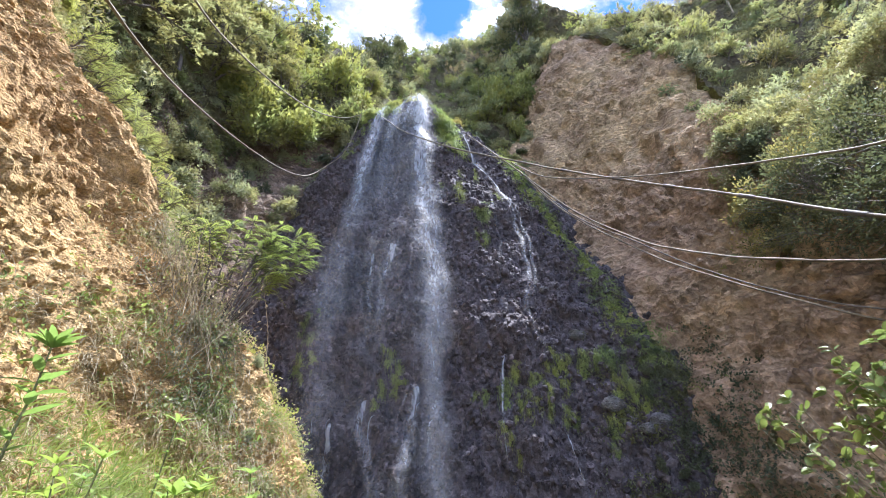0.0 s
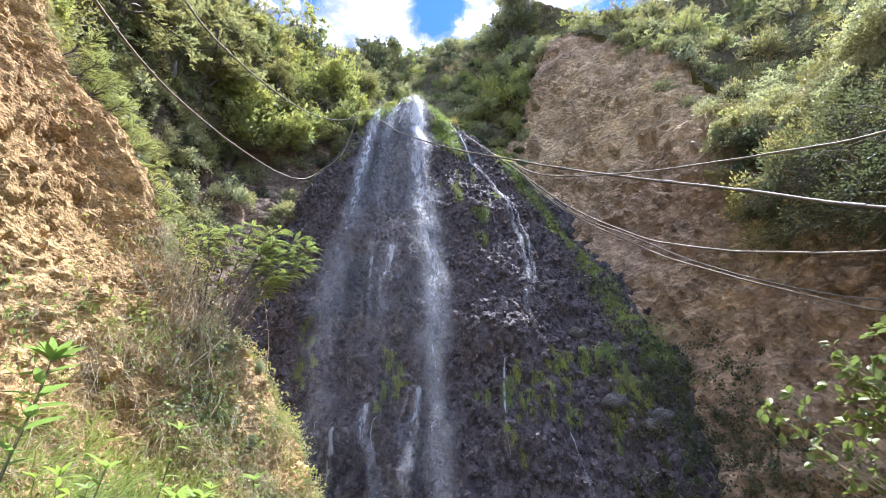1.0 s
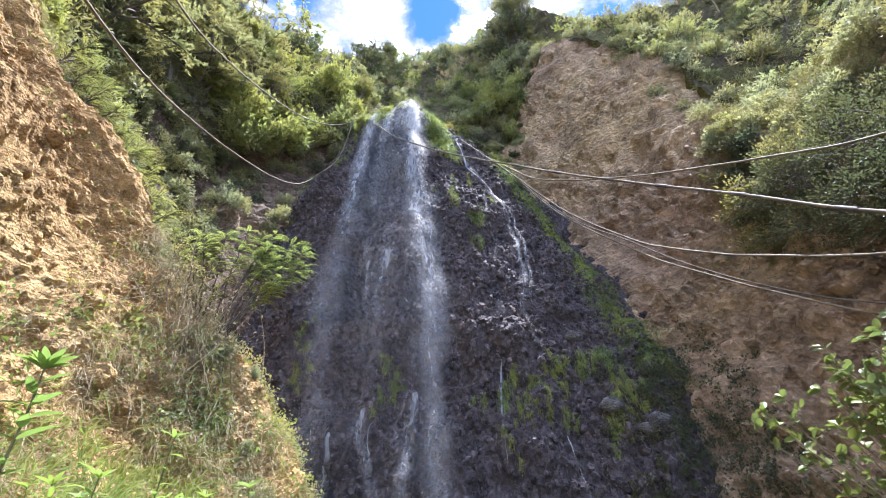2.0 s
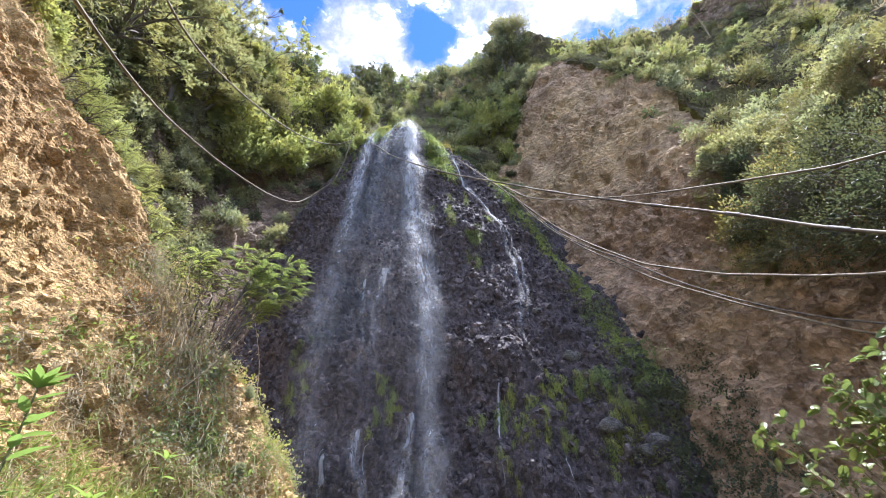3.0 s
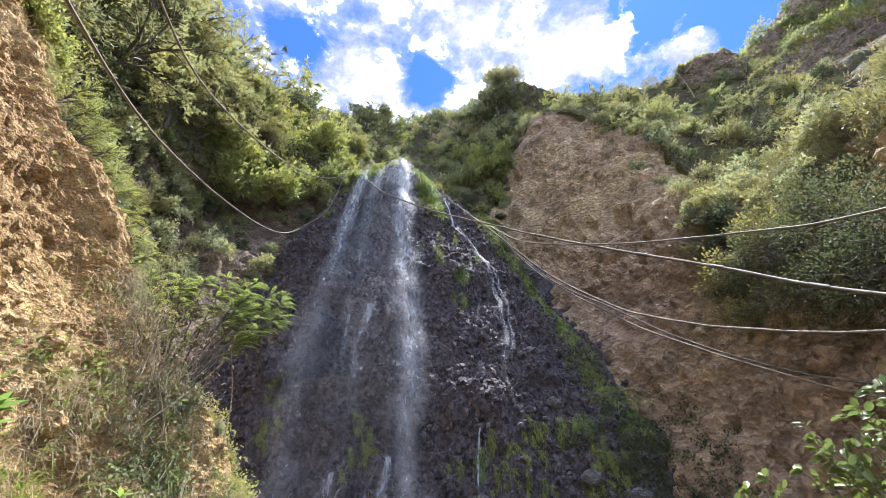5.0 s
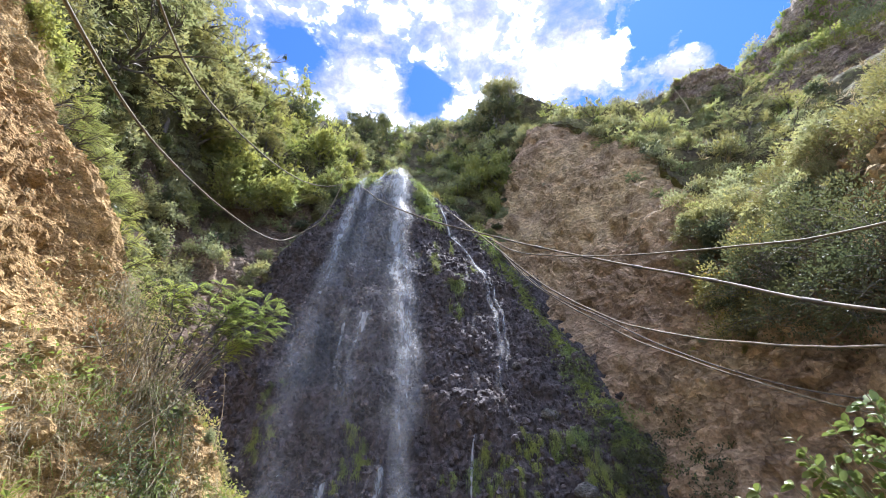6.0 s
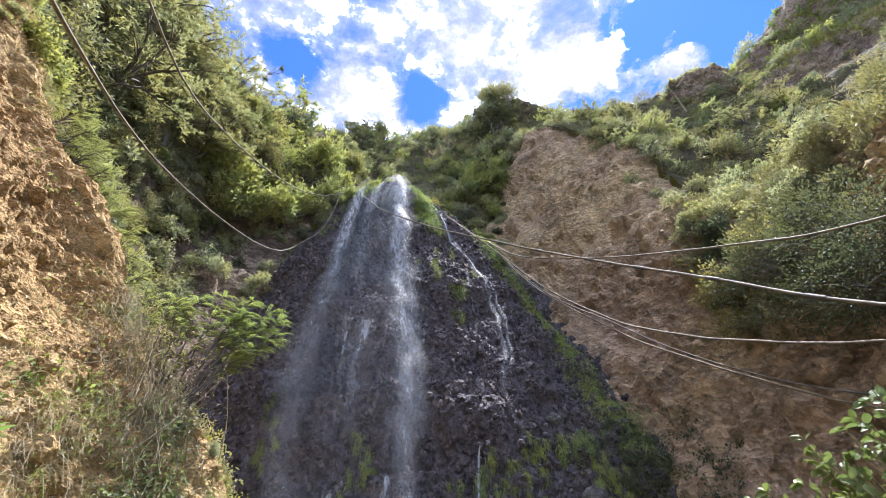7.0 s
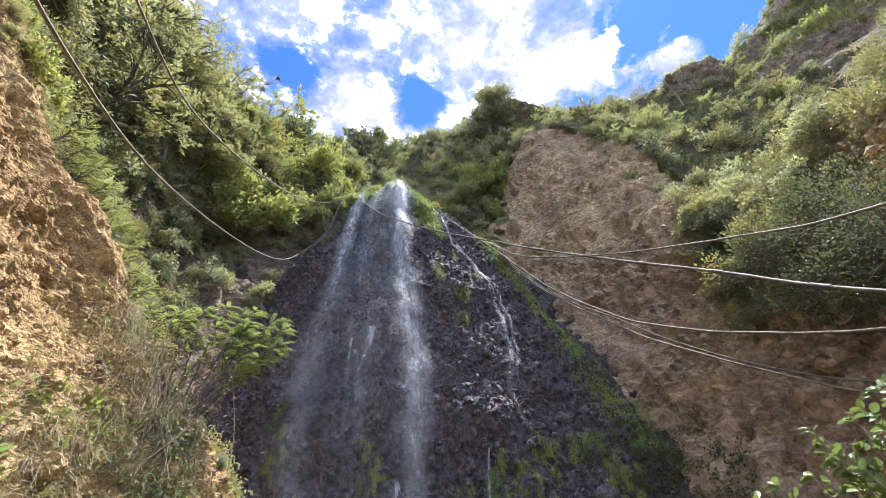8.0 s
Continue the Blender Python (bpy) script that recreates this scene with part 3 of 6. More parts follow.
hose([(3.2, 15.4, 13.5), (4.6, 14.47, 10.88), (6.22, 12.13, 7.87), (7.17, 10.25, 6.11), (7.75, 8.8, 4.97), (8.19, 8.03, 4.37), (8.8, 7.0, 3.8)],
     0.022, M_HOSE, "thin hose of a bundle ending at the earth cliff")
hose([(3.15, 15.46, 13.6), (4.75, 14.3, 10.69), (6.13, 12.48, 8.45), (7.02, 10.95, 6.78), (7.76, 9.41, 5.47), (8.27, 8.02, 4.58), (9, 6.9, 4)],
     0.018, M_HOSE_DARK, "thin brown hose of a bundle ending at the earth cliff")

# ---- plants ----
def unit(v):
    return v / np.maximum(np.linalg.norm(v, axis=-1, keepdims=True), 1e-9)


def leaf_quads(at, way, face, length, width):
    """Folded diamond leaves: places, directions, facing, lengths and widths."""
    way = unit(way)
    side = unit(np.cross(way, face))
    up = np.cross(side, way)
    L, W = np.asarray(length)[:, None], np.asarray(width)[:, None]
    mid = at + way * L * 0.45 + up * W * 0.25
    v = np.stack([at, mid + side * W * 0.5, at + way * L, mid - side * W * 0.5], 1)
    return v.reshape(-1, 3), np.arange(len(at) * 4).reshape(-1, 4)


def leaf_tris(at, way, face, length, width):
    """Small leaves seen from afar: one pointed face each."""
    way = unit(way)
    side = unit(np.cross(way, face))
    L, W = np.asarray(length)[:, None], np.asarray(width)[:, None]
    v = np.stack([at + side * W * 0.55, at + way * L, at - side * W * 0.55], 1)
    return v.reshape(-1, 3), np.arange(len(at) * 3).reshape(-1, 3)


def blade_strips(root, way, length, width, droop, rng):
    """Grass blades of two lengths each, bending under their weight."""
    count = len(root)
    way = unit(way)
    side = unit(np.cross(way, rng.normal(size=(count, 3))))
    rows = []
    for s, w in ((0, 0.7), (0.5, 1.0), (1.0, 0.12)):
        p = root + way * (length * s)[:, None] - np.array([[0, 0, 1.0]]) * (length * droop * s * s)[:, None]
        rows += [p + side * (width * w * 0.5)[:, None], p - side * (width * w * 0.5)[:, None]]
    v = np.stack(rows, 1)
    b = np.arange(count)[:, None] * 6
    f = np.concatenate([b + [[0, 1, 3, 2]], b + [[2, 3, 5, 4]]], 1).reshape(-1, 4)
    return v.reshape(-1, 3), f


def shrub(name, label, seed, mat, stems, clusters, leaves, leaf, width, flat=0.8, lumps=0.17, up=0.15, category="shrub", trunk=0.0, group="shrubs on the slopes"):
    """A shrub or small tree about one metre in radius: an Empty at its foot, branches and a crown of leaves with gaps."""
    rng = np.random.default_rng(seed)
    d = unit(rng.normal(size=(clusters, 3)) + (0, 0, 0.35))
    d[:, 2] = np.abs(d[:, 2]) * 1.0 - 0.12
    lobe = 0.75 + 0.45 * vnoise(d * 2.2 + seed, seed)
    centre = d * (rng.uniform(0.45, 1.0, clusters) * lobe)[:, None] * (1, 1, flat) + (0, 0, 0.35 + trunk)
    pieces = []
    for k in range(stems):
        tip = centre[k * clusters // stems]
        foot = rng.normal(size=3) * (0.06, 0.06, 0) - (0, 0, 0.25)
        bend = foot * 0.4 + tip * 0.6 + rng.normal(size=3) * 0.1 - (0, 0, 0.1)
        if trunk:
            bend = np.array([0.1 * rng.normal(), 0.1 * rng.normal(), trunk * 0.75])
        pieces.append(tube(spline([foot, bend, tip], 5), np.linspace(0.03 + 0.03 * trunk, 0.007, 5), 3))
    size = rng.integers(int(leaves * 0.5), int(leaves * 1.5), clusters)
    c = np.repeat(np.arange(clusters), size)
    rng.shuffle(c)
    off = rng.normal(size=(len(c), 3)) * lumps * rng.uniform(0.5, 1.1, clusters)[c][:, None]
    at = centre[c] + off
    way = unit(off + d[c] * lumps * 0.8) + rng.normal(size=(len(c), 3)) * 0.5 + (0, 0, up)
    face = rng.normal(size=(len(c), 3)) * 0.6 + (0, 0, 1) + d[c] * 0.4
    lens = leaf * rng.uniform(0.6, 1.3, len(c))
    top = new(name)
    tagged(top, label, category, group)
    child("wood", mesh_of("wood", *joined(pieces), M_BARK), top)
    child("crown", mesh_of("crown", *leaf_tris(at, way, face, lens, lens * width), mat, smooth=False), top)
    return top


def placed(p, n, rng, size, lean=0.35, sink=0.1):
    up = unit(np.array([0, 0, 1.0]) * (1 - lean) + n * lean)
    turn = Vector(up).to_track_quat("Z", "Y").to_matrix().to_4x4()
    s = size * rng.uniform(0.85, 1.15)
    return (Matrix.Translation(Vector(p - up * sink * size)) @ turn @ Matrix.Rotation(rng.uniform(0, 6.28), 4, "Z")
            @ Matrix.Diagonal((s * rng.uniform(0.85, 1.15), s * rng.uniform(0.85, 1.15), s * rng.uniform(0.8, 1.2), 1)))


def spots(g, n, count, rng, keep=None):
    """Random places on a stretch of land, evenly by area, with their normals."""
    a, b = g[1:, :-1] - g[:-1, :-1], g[:-1, 1:] - g[:-1, :-1]
    area = np.linalg.norm(np.cross(a, b), axis=-1)
    p, m = g[:-1, :-1].reshape(-1, 3), n[:-1, :-1].reshape(-1, 3)
    w = area.ravel() * (keep(p) if keep is not None else 1.0)
    at = rng.choice(len(p), size=count, p=w / w.sum())
    u, v = rng.uniform(size=(2, count, 1))
    return p[at] + u * a.reshape(-1, 3)[at] + v * b.reshape(-1, 3)[at], m[at]


USED = set()
JOINED = {}


def scatter(g, n, count, seed, kinds, low, high, keep=None, lean=0.35, apart=0.55, stuff="", leafy=0.4):
    """Sets copies of the given shrubs over a stretch of land, no two on one spot."""
    rng = np.random.default_rng(seed)
    p, m = spots(g, n, count * 4, rng, keep)
    kept = []
    for q, w in zip(p, m):
        if len(kept) >= count:
            break
        size = rng.uniform(low, high)
        if any(np.linalg.norm(q - o) < apart * (size + s) for o, s in kept):
            continue
        kept.append((q, size))
        kind = kinds[rng.integers(len(kinds))]
        at = placed(q, w, rng, size, lean)
        if stuff:
            JOINED.setdefault(stuff, []).append((kind, at, leafy))
        elif kind in USED:
            copy_thing(kind, at)
        else:
            USED.add(kind)
            kind.matrix_basis = at


def arrays(me):
    v = np.empty(len(me.vertices) * 3, np.float32)
    me.vertices.foreach_get("co", v)
    f = np.empty(len(me.loops), np.int32)
    me.loops.foreach_get("vertex_index", f)
    return v.reshape(-1, 3), f.reshape(len(me.polygons), -1)


def join_scrub():
    """The uncounted scrub of each slope, one object for each kind of leaf."""
    for stuff, rows in JOINED.items():
        sorts = {}
        for kind, at, leafy in rows:
            wood, crown = sorted(kind.children, key=lambda o: o.name, reverse=True)
            sorts.setdefault(crown.data.materials[0].name, []).append((wood.data, crown.data, np.array(at), leafy))
        for mat, some in sorts.items():
            both = [[], []]
            for wood, crown, m, leafy in some:
                for k, me in enumerate((crown, wood)):
                    v, f = arrays(me)
                    if k == 0:
                        v, f = v[:int(len(f) * leafy) * 3], f[:int(len(f) * leafy)]
                    else:
                        f = f[:len(f) // 4]
                    both[k].append((v @ m[:3, :3].T + m[:3, 3], f))
            ob = new("scrub", mesh_of("scrub", *joined(both[0]), bpy.data.materials[mat], smooth=False))
            tagged(ob, f"dense scrub with {mat.replace('_', ' ')} on the {stuff}", "scrub", kind="stuff")
            child("wood", mesh_of("wood", *joined(both[1]), M_BARK), ob)["kind"] = "stuff"


def smooth(a, b, v):
    t = np.clip((v - a) / (b - a), 0, 1)
    return t * t * (3 - 2 * t)


OLIVE = [shrub("shrub", "olive-green fine-leaved shrub rooted on the steep slope", s, L_OLIVE, 14, 52, 34, 0.13, 0.36, 0.85, 0.16, 0.3) for s in (1, 2, 3)]
DARK = [shrub("shrub", "dark green broad-leaved shrub on the shaded slope", s, L_DARK, 12, 44, 34, 0.135, 0.6, 0.8, 0.14) for s in (4, 5, 6)]
LIME = [shrub("shrub", "bright yellow-green leafy shrub catching the sun", s, L_LIME, 11, 42, 36, 0.135, 0.58, 0.95, 0.14, 0.2) for s in (7, 8)]
GREY = [shrub("shrub", "grey-green small-leaved bush on dry soil", s, L_GREY, 13, 42, 34, 0.13, 0.6, 0.75, 0.14) for s in (9, 10, 11)]
GOLD = [shrub("shrub", "overhanging bush with yellowing leaves on the earth cliff", s, L_GOLD, 12, 42, 34, 0.135, 0.6, 0.8, 0.14) for s in (12, 13)]
TREE = [shrub("tree", "small dark-leaved tree standing on the skyline", s, L_DARK, 12, 60, 32, 0.11, 0.45, 0.75, 0.13, 0.1, "tree", 0.9, "trees on the skyline") for s in (14, 15)]
TREE += [shrub("tree", "feathery olive tree leaning from the slope", s, L_OLIVE, 12, 70, 34, 0.12, 0.28, 0.7, 0.2, 0.3, "tree", 0.9, "trees on the skyline") for s in (16, 17)]


def slope_tree(name, label, seed, mat, limbs, lift, leaf, width, per, spray=0.5, category="tree", group="trees on the slopes"):
    """A small tree about one metre in reach: bent limbs, branches, twigs, and leaves set in loose flat sprays along the twigs."""
    rng = np.random.default_rng(seed)
    wood, at, way, face = [], [], [], []
    head = np.array([0.12 * rng.normal(), 0.12 * rng.normal(), 0.3])
    wood.append(tube(spline([(0, 0, -0.35), head * (0.3, 0.3, 0.3), head], 5), np.linspace(0.05, 0.035, 5), 5))
    for k in range(limbs):
        a = 6.283 * (k + rng.uniform(-0.3, 0.3)) / limbs
        tall = rng.uniform(0.35, 1.0) * lift
        out = np.array([math.cos(a), math.sin(a), 0]) * rng.uniform(0.55, 1.0) * (1.25 - 0.5 * tall / lift)
        limb = spline([head, head + out * 0.4 + (0, 0, tall * 0.6), head + out + (0, 0, tall)], 9)
        limb[1:] += np.cumsum(rng.normal(size=(8, 3)) * 0.018, 0)
        wood.append(tube(limb, np.linspace(0.028, 0.008, 9), 4))
        for _ in range(5):
            i = rng.integers(3, 9)
            go = unit(unit(out) * 0.7 + rng.normal(size=3) * (0.8, 0.8, 0.45) + (0, 0, 0.15)) * rng.uniform(0.22, 0.45)
            branch = spline([limb[i], limb[i] + go * 0.5 + (0, 0, 0.04), limb[i] + go], 4)
            wood.append(tube(branch, np.linspace(0.011, 0.004, 4), 3))
            for _ in range(5):
                b = branch[rng.integers(1, 4)]
                twig = unit(unit(go) * 0.8 + rng.normal(size=3) * (0.7, 0.7, 0.35)) * rng.uniform(0.14, 0.3) * spray * 2
                if len(at) % 2:
                    wood.append(tube([b, b + twig], [0.005, 0.002], 3))
                up = unit(np.array([0, 0, 1.0]) + rng.normal(size=3) * 0.35)
                side = unit(np.cross(twig, up))
                u = rng.uniform(0.15, 1.05, per)
                flank = rng.choice([-1.0, 1.0], per)[:, None]
                at.append(b + twig * u[:, None] + rng.normal(size=(per, 3)) * 0.012)
                way.append(flank * side + unit(twig) * 0.7 + rng.normal(size=(per, 3)) * 0.3)
                face.append(np.tile(up, (per, 1)) + rng.normal(size=(per, 3)) * 0.35)
    at, way, face = np.concatenate(at), np.concatenate(way), np.concatenate(face)
    lens = leaf * rng.uniform(0.6, 1.3, len(at))
    top = tagged(new(name), label, category, group)
    child("wood", mesh_of("wood", *joined(wood), M_BRANCH), top)
    child("crown", mesh_of("crown", *leaf_tris(at, way, face, lens, lens * width), mat, smooth=False), top)
    return top


M_BRANCH = bark_material("dark_branch", (0.06, 0.05, 0.04), (0.16, 0.135, 0.11))


def plant(kinds, g, places, low, high, seed):
    """Sets copies of the given trees at chosen places of a slope."""
    rng = np.random.default_rng(seed)
    flat = g.reshape(-1, 3)
    for k, p in enumerate(places):
        q = flat[np.argmin(np.linalg.norm(flat - p, axis=1))]
        kind, at = kinds[k % len(kinds)], placed(q, np.array([0, 0, 1.0]), rng, rng.uniform(low, high), 0.1, 0.02)
        if kind in USED:
            copy_thing(kind, at)
        else:
            USED.add(kind)
            kind.matrix_basis = at


FEATHERY = [slope_tree("tree", "feathery olive-grey tree with dark thin branches", s, L_FEATHER, 9, 0.9, 0.06, 0.34, 22, 0.6) for s in (41, 42, 43)]
SUNNY = [slope_tree("tree", "bright yellow-green small tree catching the sun", s, L_BRIGHT, 8, 1.2, 0.075, 0.55, 15) for s in (44, 45)]
BROAD = [slope_tree("tree", "dark broad-leaved tree with open crown", s, L_DARK, 8, 1.3, 0.08, 0.6, 14, 0.45) for s in (46, 47)]
PALE = [slope_tree("tree", "pale green leafy tree with several stems", s, L_PALE, 9, 1.0, 0.075, 0.6, 15) for s in (48, 49)]
BROWN = [slope_tree("dry_bush", "reddish-brown half-dry bush on the slope", 50, L_DRY, 8, 1.0, 0.06, 0.35, 11, 0.5, "bush", "")]
plant(FEATHERY, LEFT_G, [(-11.7, 11.5, 18.7), (-11.9, 13.5, 21.3), (-11.3, 15.3, 23.8), (-11.8, 12.0, 22.5), (-11.6, 17.0, 25.0), (-12.2, 11.0, 23.0), (-9.9, 17.5, 22.5), (-11.3, 9.3, 15.6), (-12.8, 13.4, 24.5),
                         (-12.0, 15.8, 25.8), (-10.6, 15.4, 18.6), (-12.0, 9.5, 20.5), (-10.3, 18.6, 24.3), (-11.5, 14.0, 18.6)], 1.35, 1.95, 801)
plant(SUNNY, LEFT_G, [(-9.0, 19.8, 24.4), (-8.7, 21.5, 28.0), (-8.4, 19.4, 22.2), (-7.6, 21.6, 24.8), (-10.2, 16.6, 18.4), (-9.4, 17.6, 18.8), (-9.6, 22.8, 30.8), (-8.0, 20.2, 20.6)], 0.95, 1.5, 802)
plant(PALE + SUNNY, LEFT_G, [(-10.2, 16.2, 17.6), (-8.9, 17.6, 18.6), (-7.6, 19.0, 20.4), (-6.4, 20.4, 20.4), (-9.7, 17.0, 16.6), (-8.2, 18.6, 18.0)], 0.55, 0.85, 811)
plant(PALE, RECESS_G, [(-9.9, 15.6, 14.5), (-8.8, 16.8, 15.6), (-7.4, 18.4, 17.0), (-6.2, 19.6, 18.2), (-10.4, 13.2, 12.6), (-9.2, 15.4, 12.4)], 0.45, 0.75, 812)
plant(BROAD, LEFT_G, [(-9.6, 8.6, 13.4), (-10.4, 9.6, 17.0), (-10.9, 8.0, 18.2)], 0.9, 1.3, 803)
plant(BROAD, BACK_G, [(-6.0, 30.5, 37.6), (-5.0, 31.5, 39.5), (-4.0, 29.0, 33.5), (6.0, 28.2, 35.5), (7.4, 28.0, 37.5), (8.4, 28.6, 40.0)], 1.15, 1.6, 804)
plant(PALE, BACK_G, [(-5.0, 26.0, 27.6), (4.4, 25.6, 28.0), (5.4, 26.4, 30.5), (5.6, 27.6, 33.5), (3.6, 24.8, 25.5), (-2.8, 26.5, 28.6)], 1.0, 1.5, 805)
plant(BROWN, BACK_G, [(2.6, 28.5, 33.5), (3.4, 29.5, 36.5), (1.2, 28.5, 34.0), (4.6, 29.0, 35.5)], 1.0, 1.4, 806)
plant(PALE, RIGHT_G, [(12.2, 19.6, 25.0), (13.6, 18.6, 23.8), (15.5, 17.2, 22.4), (17.8, 16.3, 21.6), (15.0, 14.6, 17.6), (19.6, 22.5, 33.0), (21.5, 19.0, 29.0), (22.5, 16.0, 24.8), (18.5, 20.0, 28.0), (14.4, 16.0, 19.6),
                      (16.5, 13.0, 17.4), (24.0, 21.0, 33.5)], 0.9, 1.45, 807)
plant(FEATHERY, RIGHT_G, [(16.5, 20.4, 27.5), (13.2, 22.6, 30.5), (20.4, 17.0, 25.0), (26.0, 20.0, 33.5), (17.4, 23.4, 33.5), (19.0, 14.0, 20.4), (24.6, 17.4, 28.2)], 0.9, 1.4, 808)
plant(SUNNY, RIGHT_G, [(11.6, 25.0, 34.5), (13.5, 25.5, 36.5), (16.0, 25.6, 38.0)], 0.6, 1.0, 809)
plant(PALE, CLIFF_G, [(11.6, 16.8, 19.4), (11.2, 14.2, 15.2), (10.9, 12.4, 12.4), (11.6, 15.4, 17.0)], 0.6, 0.95, 810)

# the slope left of the fall
scatter(LEFT_G, LEFT_N, 150, 101, OLIVE * 3 + DARK * 2 + GREY * 2 + LIME[:1], 0.8, 1.5, lambda p: (p[:, 1] > 2) * (p[:, 2] < 36) * 1.0, 0.4, 0.4, "hillside left of the fall", 0.34)
scatter(LEFT_G, LEFT_N, 22, 102, LIME, 0.7, 1.3, lambda p: smooth(15, 18, p[:, 1]) * (p[:, 2] < 28) * 1.0, 0.4, 0.45)
scatter(LEFT_G, LEFT_N, 12, 103, TREE[2:], 0.9, 1.4, lambda p: (p[:, 1] > 6) * (p[:, 2] > 19) * (p[:, 2] < 30) * (p[:, 0] > -16) * 1.0, 0.3, 0.5)
scatter(RECESS_G, RECESS_N, 130, 104, DARK + GREY * 3 + OLIVE, 0.45, 0.9, lambda p: smooth(7.5, 11, p[:, 2] + vnoise(p * 0.6, 85) * 1.5) * (p[:, 0] < -5.3), 0.7, 0.36, "shaded wall of the recess", 0.5)
scatter(LEFT_G[:7], LEFT_N[:7], 34, 1013, LIME + GREY * 2 + DARK + OLIVE, 0.45, 0.85, lambda p: (p[:, 1] > 11) * 1.0, 0.8, 0.34, "rim of the recess", 0.8)
scatter(RECESS_G, RECESS_N, 26, 1041, LIME + GREY + OLIVE, 0.5, 0.95, lambda p: smooth(13.5, 16, p[:, 2]) * (p[:, 0] < -4.5), 0.6, 0.4)
scatter(RECESS_G, RECESS_N, 12, 105, DARK, 0.25, 0.5, lambda p: (p[:, 2] < 9) * (p[:, 2] > 2) * 1.0, 0.8, 0.4)
scatter(LEFT_G, LEFT_N, 9, 1021, LIME, 0.8, 1.2, lambda p: (np.linalg.norm(p - (-8.6, 18.2, 19.0), axis=1) < 3.0) * 1.0, 0.6, 0.4)
# above the lip
scatter(BACK_G, BACK_N, 100, 106, OLIVE + DARK + GREY * 2 + LIME, 0.8, 1.5, lambda p: (p[:, 2] < 50) * (p[:, 1] < 40) * 1.0, 0.3, 0.42, "slope above the fall")
scatter(BACK_G, BACK_N, 7, 107, TREE[:2], 1.0, 1.4, lambda p: (p[:, 2] > 39) * (p[:, 1] < 36) * (np.abs(p[:, 0] + 5.5) < 2.5) * 1.0, 0.1, 0.5)
scatter(BACK_G, BACK_N, 7, 108, TREE, 1.1, 1.6, lambda p: (p[:, 2] > 36) * (p[:, 1] < 33) * (p[:, 0] > 7.5) * 1.0, 0.1, 0.5)
scatter(CLIFF_G, CLIFF_N, 26, 109, DARK + GREY * 2, 0.7, 1.3, lambda p: (p[:, 0] < 5.6 + (p[:, 2] - 20) * 0.12) * (p[:, 2] > 16) * 1.0, 0.4, 0.4)
scatter(FACE_G, FACE_N, 18, 110, DARK + GREY + OLIVE, 0.4, 0.8, lambda p: (p[:, 2] > 16.5) * (p[:, 0] > 2.8) * 1.0, 0.4, 0.4)
scatter(FACE_G, FACE_N, 16, 1101, LIME + OLIVE + GOLD, 0.3, 0.55, lambda p: (p[:, 2] > 19.6) * ((p[:, 0] < -3.9) + (p[:, 0] > 0.3)) * (p[:, 1] < 22) * 1.0, 0.3, 0.4)
scatter(BACK_G, BACK_N, 46, 1063, GREY * 2 + LIME + DARK + OLIVE, 0.6, 1.15, lambda p: (p[:, 0] > 1.2) * (p[:, 2] < 38) * (p[:, 1] < 33) * 1.0, 0.5, 0.36, "gully above the fall", 0.8)
# above the earth cliff
scatter(RIGHT_G, RIGHT_N, 130, 111, OLIVE * 2 + GREY * 4 + DARK + LIME[:1], 0.7, 1.5, lambda p: (p[:, 2] < 43) * (p[:, 1] > -2) * (p[:, 1] < 33) * (p[:, 0] < 38) * 1.0, 0.4, 0.42, "slope above the earth cliff", 0.5)
scatter(RIGHT_G, RIGHT_N, 60, 1113, GREY * 3 + OLIVE * 2 + LIME[:1], 0.5, 1.0, lambda p: (vnoise(p * 0.35, 97) > -0.1) * (p[:, 1] > 11) * (p[:, 1] < 29) * (p[:, 0] < 25) * (p[:, 2] > 15) * 1.0, 0.4, 0.36, "slope above the earth cliff", 0.5)
scatter(BACK_G, BACK_N, 4, 1064, LIME, 1.1, 1.5, lambda p: (np.linalg.norm(p - (4.8, 25.6, 28.2), axis=1) < 2.2) * 1.0, 0.4, 0.5)
scatter(BACK_G, BACK_N, 3, 1065, TREE[2:], 1.2, 1.6, lambda p: (np.linalg.norm(p - (6.3, 29.0, 37.5), axis=1) < 3) * 1.0, 0.2, 0.6)
scatter(RIGHT_G, RIGHT_N, 18, 112, GREY * 2 + OLIVE + GOLD, 0.6, 1.0, lambda p: (p[:, 2] < 18) * (p[:, 1] > 6) * (p[:, 0] < 16) * 1.0, 0.4, 0.42)
def overgrown(p):
    """The part of the earth cliff that hangs full of bushes."""
    edge = np.interp(p[:, 1], [5, 10, 12.5, 13.1, 16, 19.5, 21], [5.7, 6.4, 7.2, 13, 20, 26.5, 33])
    return smooth(-0.2, 0.6, p[:, 2] - edge + 0.7 * vnoise(p * 0.8, 86)) * (p[:, 1] > 2)


scatter(CLIFF_G, CLIFF_N, 60, 113, GREY * 2 + OLIVE * 2 + GOLD[:1] + DARK, 0.4, 0.75, lambda p: overgrown(p) * (p[:, 2] < 13) * (p[:, 2] > 7.5) * (p[:, 1] > 7.5), 0.6, 0.26, "brow of the earth cliff", 0.8)
scatter(CLIFF_G, CLIFF_N, 70, 114, GREY * 2 + OLIVE * 2, 0.5, 1.0, lambda p: overgrown(p) * (p[:, 2] >= 10), 0.5, 0.36, "upper earth cliff")
